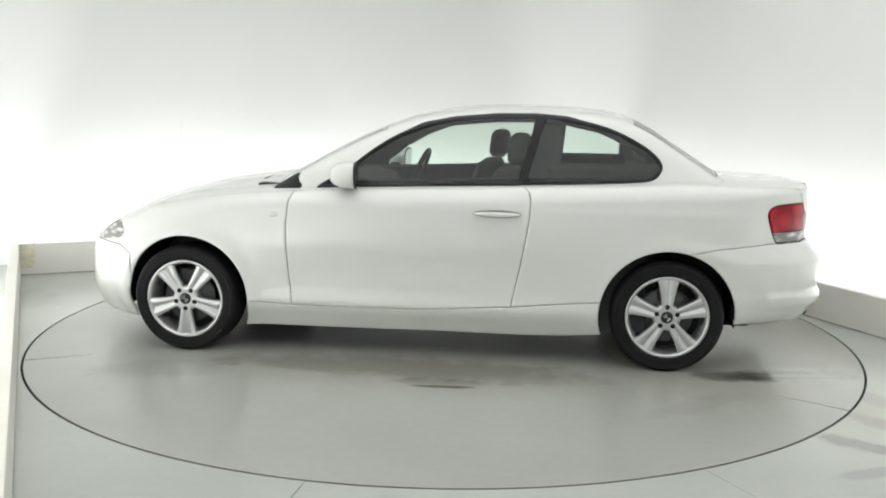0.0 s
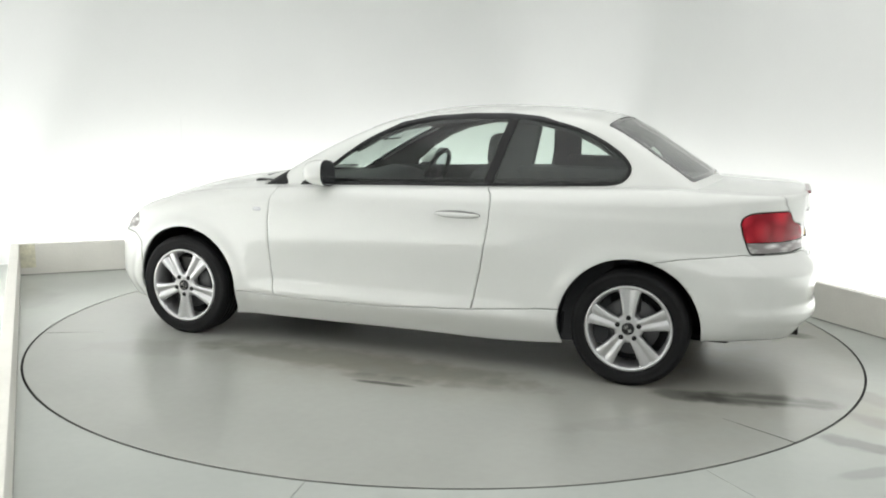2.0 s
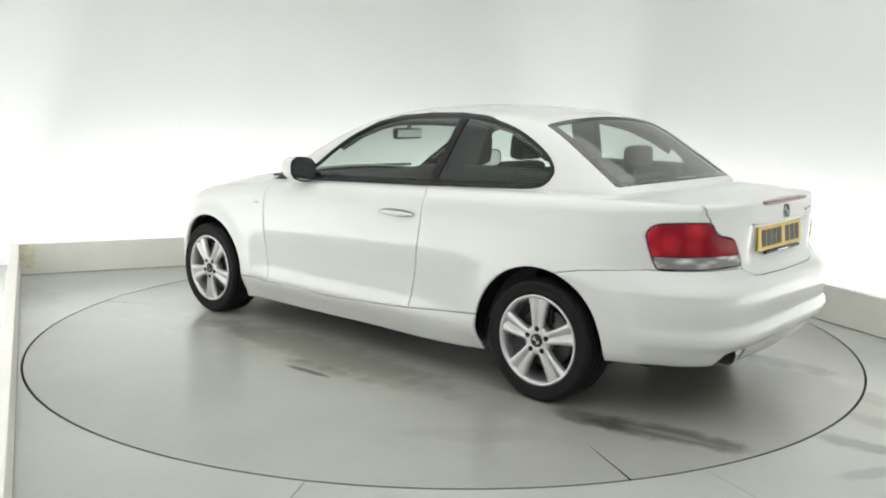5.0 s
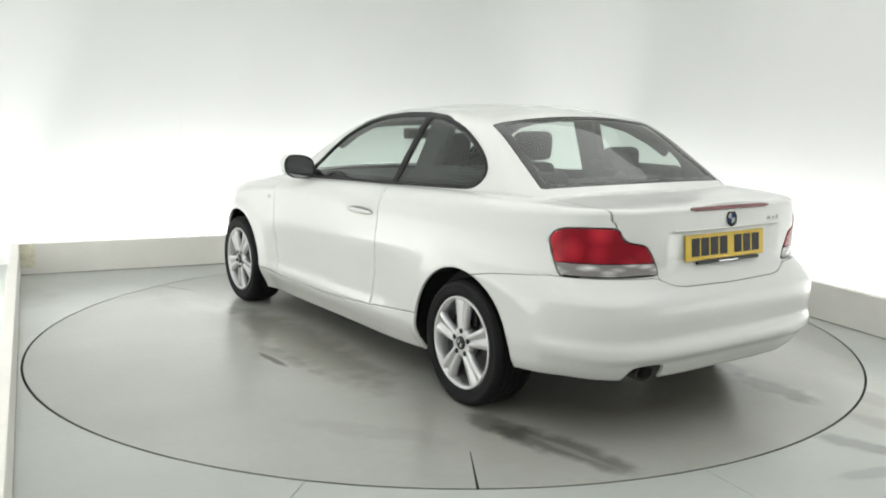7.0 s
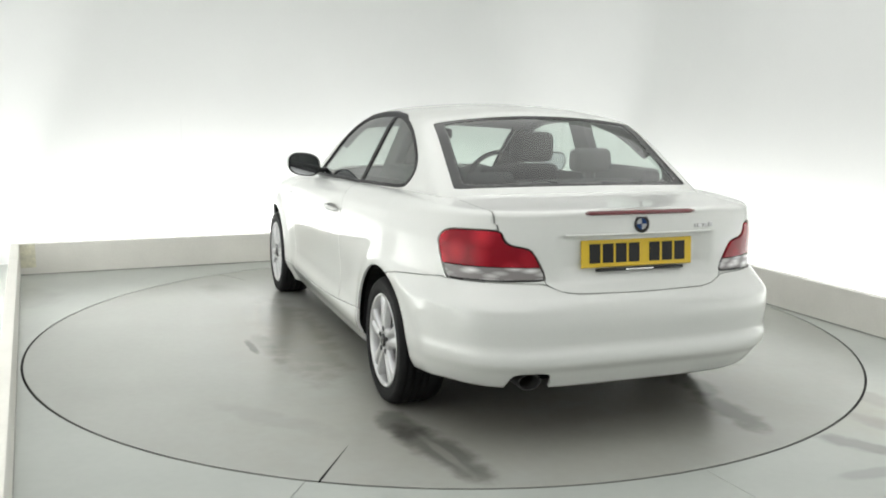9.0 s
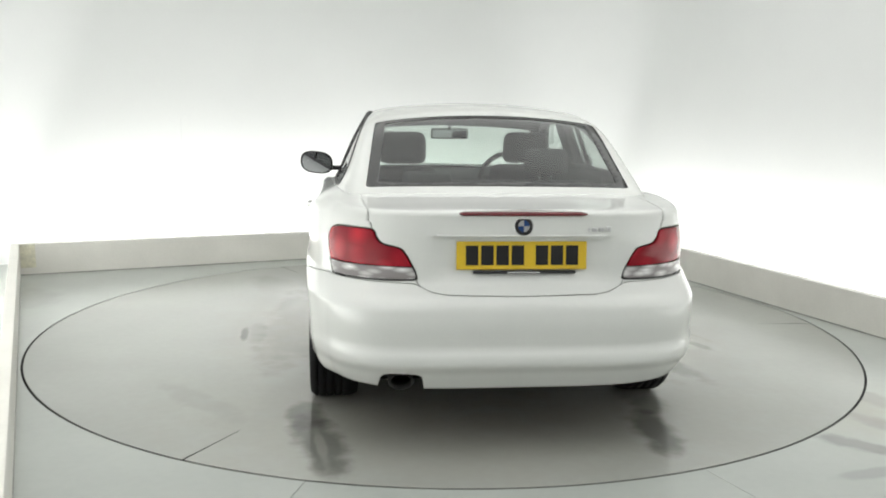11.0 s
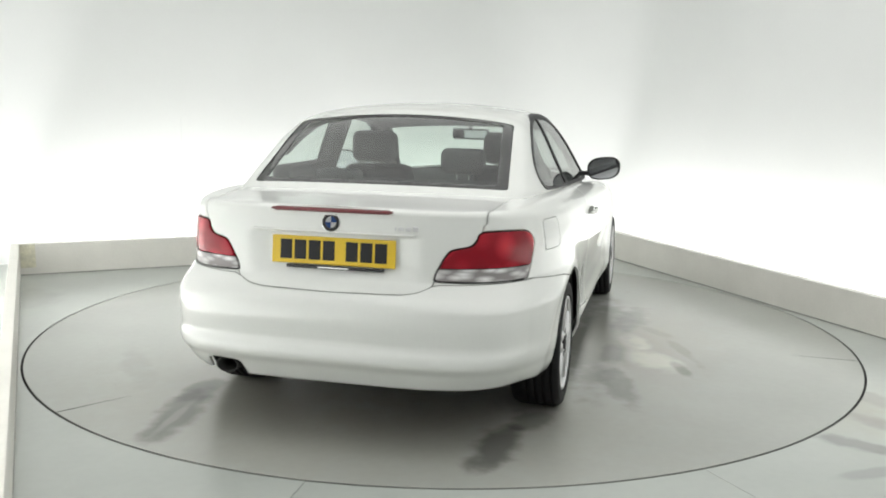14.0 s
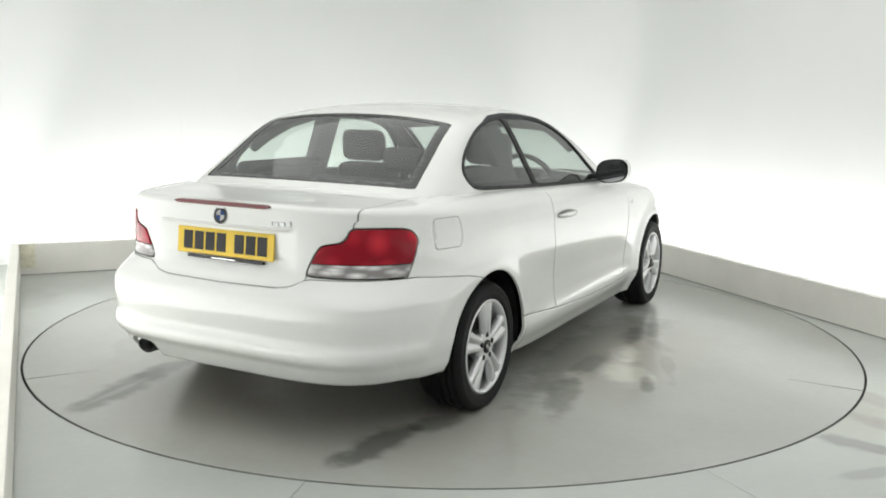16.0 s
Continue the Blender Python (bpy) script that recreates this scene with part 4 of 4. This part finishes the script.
def build_door_mirror(door, side):
    """Painted shell, black inner frame and mirror glass facing back."""
    rows = []
    bm = bmesh.new()
    cx, cz = 0.412, 1.010
    # shell: flattened dome whose open face looks back
    for k, (dx, s) in enumerate(((-0.062, 0.97), (-0.055, 1.0), (-0.03, 1.0), (0.0, 0.97), (0.03, 0.88), (0.055, 0.72), (0.072, 0.48), (0.080, 0.2))):
        row = []
        for a in [2 * math.pi * j / 28 for j in range(28)]:
            c, sn = math.cos(a), math.sin(a)
            ex = 0.105 * math.copysign(abs(c) ** 0.72, c) * s
            ez = 0.073 * math.copysign(abs(sn) ** 0.78, sn) * s
            if sn < 0:
                ez *= 0.98
            row.append(bm.verts.new((cx + dx + -0.10 * ex, side * (0.872 + ex), cz + ez + 0.10 * ex)))
        rows.append(row)
    for p, q in zip(rows, rows[1:]):
        for i in range(28):
            bm.faces.new((p[i], p[(i + 1) % 28], q[(i + 1) % 28], q[i]))
    bm.faces.new(rows[-1])
    shell = part("door_mirror", bm, PAINT, door, "white door mirror with black edge", smooth=True)

    def plate(name, dx, scale, depth, material):
        b = bmesh.new()
        loops = []
        for d in (0, depth):
            loops.append([b.verts.new((cx - 0.062 + dx + d - 0.10 * 0.105 * math.copysign(abs(math.cos(a)) ** 0.72, math.cos(a)) * scale,
                                       side * (0.872 + 0.105 * math.copysign(abs(math.cos(a)) ** 0.72, math.cos(a)) * scale),
                                       cz + 0.073 * math.copysign(abs(math.sin(a)) ** 0.78, math.sin(a)) * scale + 0.0105 * math.copysign(abs(math.cos(a)) ** 0.72, math.cos(a)) * scale))
                          for a in [2 * math.pi * j / 28 for j in range(28)]])
        for i in range(28):
            b.faces.new((loops[0][i], loops[0][(i + 1) % 28], loops[1][(i + 1) % 28], loops[1][i]))
        b.faces.new(loops[0])
        b.faces.new(loops[1])
        return part(name, b, material, shell)
    plate("mirror_frame", -0.002, 0.99, 0.004, RUBBER)
    plate("mirror_glass", -0.005, 0.88, 0.002, MIRROR)
    part("mirror_foot", block(0.39, 0.45, side * 0.70, side * 0.79, 0.957, 0.985, 0.010, 2), RUBBER, shell, "black mirror foot", smooth=True)


def build_handle(door, side):
    """A bowed pull handle over a flat grey plate that paints the cup's shade."""
    x0, x1, z = -0.292, -0.537, 0.826
    y = 0.8715
    bm = bmesh.new()
    rows = []
    for k in range(17):
        u = k / 16
        x = x0 + (x1 - x0) * u
        out = 0.032 * math.sin(math.pi * (0.06 + 0.88 * u)) ** 0.6
        hh = 0.0135 * (math.sin(math.pi * (0.03 + 0.94 * u)) ** 0.45)
        row = []
        for a in [2 * math.pi * j / 12 for j in range(12)]:
            row.append(bm.verts.new((x, side * (y + out + 0.008 * math.cos(a)), z + hh * math.sin(a))))
        rows.append(row)
    for p, q in zip(rows, rows[1:]):
        for i in range(12):
            bm.faces.new((p[i], p[(i + 1) % 12], q[(i + 1) % 12], q[i]))
    bm.faces.new(rows[0])
    bm.faces.new(rows[-1])
    part("door_handle", bm, PAINT, door, "white bowed pull handle", smooth=True)
    # flat grey plate painting the shadow line round the handle
    cup = bmesh.new()
    loop = [cup.verts.new((-0.4145 + 0.130 * math.cos(a), side * 0.8735, z + 0.0205 * math.sin(a))) for a in [2 * math.pi * j / 28 for j in range(28)]]
    mid = [cup.verts.new((-0.4145 + 0.112 * math.cos(a), side * 0.8745, z + 0.012 * math.sin(a))) for a in [2 * math.pi * j / 28 for j in range(28)]]
    for i in range(28):
        cup.faces.new((loop[i], loop[(i + 1) % 28], mid[(i + 1) % 28], mid[i]))
    cup.faces.new(mid)
    part("handle_shade", cup, INNER, door, smooth=True)


def round_badge(parent, centre, radius):
    """A round dark badge with a bright ring and four quarters, facing back."""
    bm = lathe([(0.0005, 0.004), (radius * 0.97, 0.003), (radius, 0.0), (radius, -0.008)], 40)
    b = part("round_badge", bm, BADGE_BLACK, parent, "round black, blue and white badge", smooth=True)
    b.matrix_basis = Matrix.Translation(centre) @ pose(0, 0, 0, 0, 0, 90) @ pose(0, 0, 0, 8, 0, 0)
    ring = part("badge_ring", lathe([(radius * 0.97, 0.0045), (radius * 1.03, 0.004), (radius * 1.05, 0.001), (radius * 1.04, -0.006)], 40), CHROME, b, smooth=True)
    for k in range(4):
        q = bmesh.new()
        rr = radius * 0.62
        vs = [q.verts.new((0, 0.0048, 0))] + [q.verts.new((rr * math.cos(radians(90 * k + a)), 0.0048, rr * math.sin(radians(90 * k + a)))) for a in range(0, 91, 10)]
        q.faces.new(vs)
        bmesh.ops.solidify(q, geom=q.faces[:], thickness=0.0008)
        part("badge_quarter", q, BADGE_BLUE if k % 2 else BADGE_WHITE, b)


def build_tail_details(car, boot):
    # number plate with plain bars in place of its characters
    plate = part("number_plate", block(-0.003, 0.003, -0.262, 0.262, -0.056, 0.056, 0.002, 1), PLATE_YELLOW, boot, "yellow number plate with black bars", smooth=False)
    plate.matrix_basis = pose(-2.119, 0.0, 0.808, 0, 5, 0)
    x = 0.225
    for k, w in enumerate((0.05, 0.05, 0.05, 0.05, None, 0.05, 0.05, 0.05)):
        if w is None:
            x -= 0.036
            continue
        o = part("plate_bar", block(-0.0045, -0.0025, x - w, x, -0.038, 0.040, 0.0), PLATE_INK, plate)
        x -= 0.061
    part("plate_caption", block(-0.012, 0.004, -0.215, 0.195, -0.072, -0.060, 0.002), BADGE_BLACK, plate, "black strip under the plate")
    part("caption_bar", block(-0.0128, -0.0122, -0.07, 0.06, -0.069, -0.064), CHROME, plate)
    # ledge over the plate
    bm, rows = bmesh.new(), []
    for k in range(21):
        y = 0.34 - 0.68 * k / 20
        x = float(rear_x(0.89)) + 0.81 * (1 - (1 - (abs(y) / 0.83) ** N_REAR) ** (1 / N_REAR))
        rows.append([bm.verts.new((x + a, y, 0.889 + b)) for a, b in ((0.02, 0.004), (-0.004, 0.004), (-0.007, 0.001), (-0.007, -0.002), (-0.004, -0.004), (0.02, -0.004))])
    for p, q in zip(rows, rows[1:]):
        for i in range(6):
            bm.faces.new((p[i], p[(i + 1) % 6], q[(i + 1) % 6], q[i]))
    part("boot_grip", bm, PAINT, boot)
    # third brake lamp, slightly bowed
    bm = bmesh.new()
    rows = []
    for k in range(25):
        y = 0.254 - 0.508 * k / 24
        x = float(rear_x(0.975)) + 0.006 + 0.81 * (1 - max(0.0, 1 - (abs(y) / 0.83) ** N_REAR) ** (1 / N_REAR))
        hz = 0.008 * min(1.0, (0.258 - abs(y)) / 0.02 + 0.25)
        rows.append([bm.verts.new((x + a, y, 0.975 + b * hz)) for a, b in ((0.02, 1), (-0.010, 1), (-0.013, 0.4), (-0.013, -0.5), (-0.009, -1), (0.02, -1))])
    for p, q in zip(rows, rows[1:]):
        for i in range(6):
            bm.faces.new((p[i], p[(i + 1) % 6], q[(i + 1) % 6], q[i]))
    bm.faces.new(rows[0])
    bm.faces.new(rows[-1])
    part("high_brake_lamp", bm, RED_DARK, boot, "slim dark red brake lamp", smooth=False)
    round_badge(boot, (-2.1375, 0.0, 0.927), 0.037)
    # type mark: plain silver bars
    y = -0.262
    for k, (w, h) in enumerate(((0.006, 0.015), (0.021, 0.015), (0.021, 0.015), (0.021, 0.019))):
        xx = float(rear_x(0.915)) - 0.002 + 0.81 * (1 - max(0.0, 1 - (abs(y) / 0.83) ** N_REAR) ** (1 / N_REAR))
        part("type_mark", block(xx - 0.003, xx + 0.004, y - w, y, 0.905, 0.905 + h, 0.002, 1), ALLOY, boot)
        y -= w + 0.008
    # exhaust
    ex = part("exhaust_pipe", lathe([(0.034, -0.10), (0.034, -0.004), (0.039, -0.006), (0.039, -0.22), (0.034, -0.22), (0.034, -0.10)], 28), DARK_STEEL, car, "dark steel exhaust tail pipe", smooth=True)
    ex.matrix_basis = pose(-2.122, 0.475, 0.300, 0, 0, 90) @ Matrix.Diagonal((1.3, 1.0, 0.85, 1.0))
    part("pipe_rim", lathe([(0.0335, -0.012), (0.0335, 0.000), (0.037, 0.002), (0.0405, -0.001), (0.0405, -0.012)], 28), DARK_STEEL, ex, "dark steel rim", smooth=True)
    # near-black block stands for the shade inside the cut-out
    part("cutout_shade", block(-1.98, -1.80, 0.34, 0.62, 0.26, 0.36, 0.02, 3), SHADE, car, "near-black block painting the shade in the tail pipe's cut-out", smooth=True)
    # dark underside of the car; low pan and unseen tray added to deepen its shade
    part("underbody", block(-1.80, 1.95, -0.62, 0.62, 0.215, 0.25, 0.015), SHADE, car, "dark underbody")
    part("floor_pan", block(-0.94, 0.94, -0.745, 0.745, 0.172, 0.212, 0.012), SHADE, car, "black floor pan between the axles, set low to deepen the shade")
    part("shade_tray", block(-1.96, -1.70, -0.54, 0.34, 0.245, 0.275, 0.012), SHADE, car, "unseen black tray added to deepen the shade under the boot")
    part("rear_silencer", block(-2.00, -1.75, 0.0, 0.6, 0.275, 0.37, 0.04, 3), DARK_STEEL, car, smooth=True)


def build_small(car):
    for side in (1, -1):
        # side repeater on the wing
        b = lathe([(0.0005, 0.004), (0.5, 0.003), (0.9, 0.0), (1.0, -0.004)], 24)
        for v in b.verts:
            v.co = Vector((v.co.x * 0.030, v.co.y, v.co.z * 0.013))
        o = part("side_repeater", b, BADGE_WHITE, car, "small oval clear indicator", smooth=True)
        o.matrix_basis = pose(0.812, side * 0.8735, 0.787, 0, 0, 0 if side == 1 else 180)
    part("cowl_panel", block(0.84, 1.02, -0.62, 0.62, 0.90, 0.934, 0.012, 2, lambda c: Vector((c.x + 0.10 * (1 - (c.y / 0.65) ** 2) - 0.05, c.y, c.z + 0.035 * (1 - (c.y / 0.65) ** 2)))), RUBBER, car, "black plastic cowl panel")
    for y0, y1 in ((0.45, -0.12), (-0.05, -0.60)):
        w = part("wiper", tube([(0.99, y0, 0.945), (0.95, (y0 + y1) / 2, 0.962), (0.90, y1, 0.955)], 0.007, 8), RUBBER, car, "black windscreen wiper", smooth=True)


car, boot_lid, door_list = build_car()
build_interior(car)
for hx in (1.322, -1.327):
    for sd in (1, -1):
        wheel_well(car, hx, sd)
        build_wheel(car, hx, sd, 180 if hx > 0 else 0)
for sd, dr in door_list:
    build_door_mirror(dr, sd)
    build_handle(dr, sd)
build_tail_details(car, boot_lid)
build_small(car)


def motions():
    walk(turntable, TURN)
    walk(car, [(t, m @ pose(CAR_X, CAR_Y, 0)) for t, m in TURN])


motions()
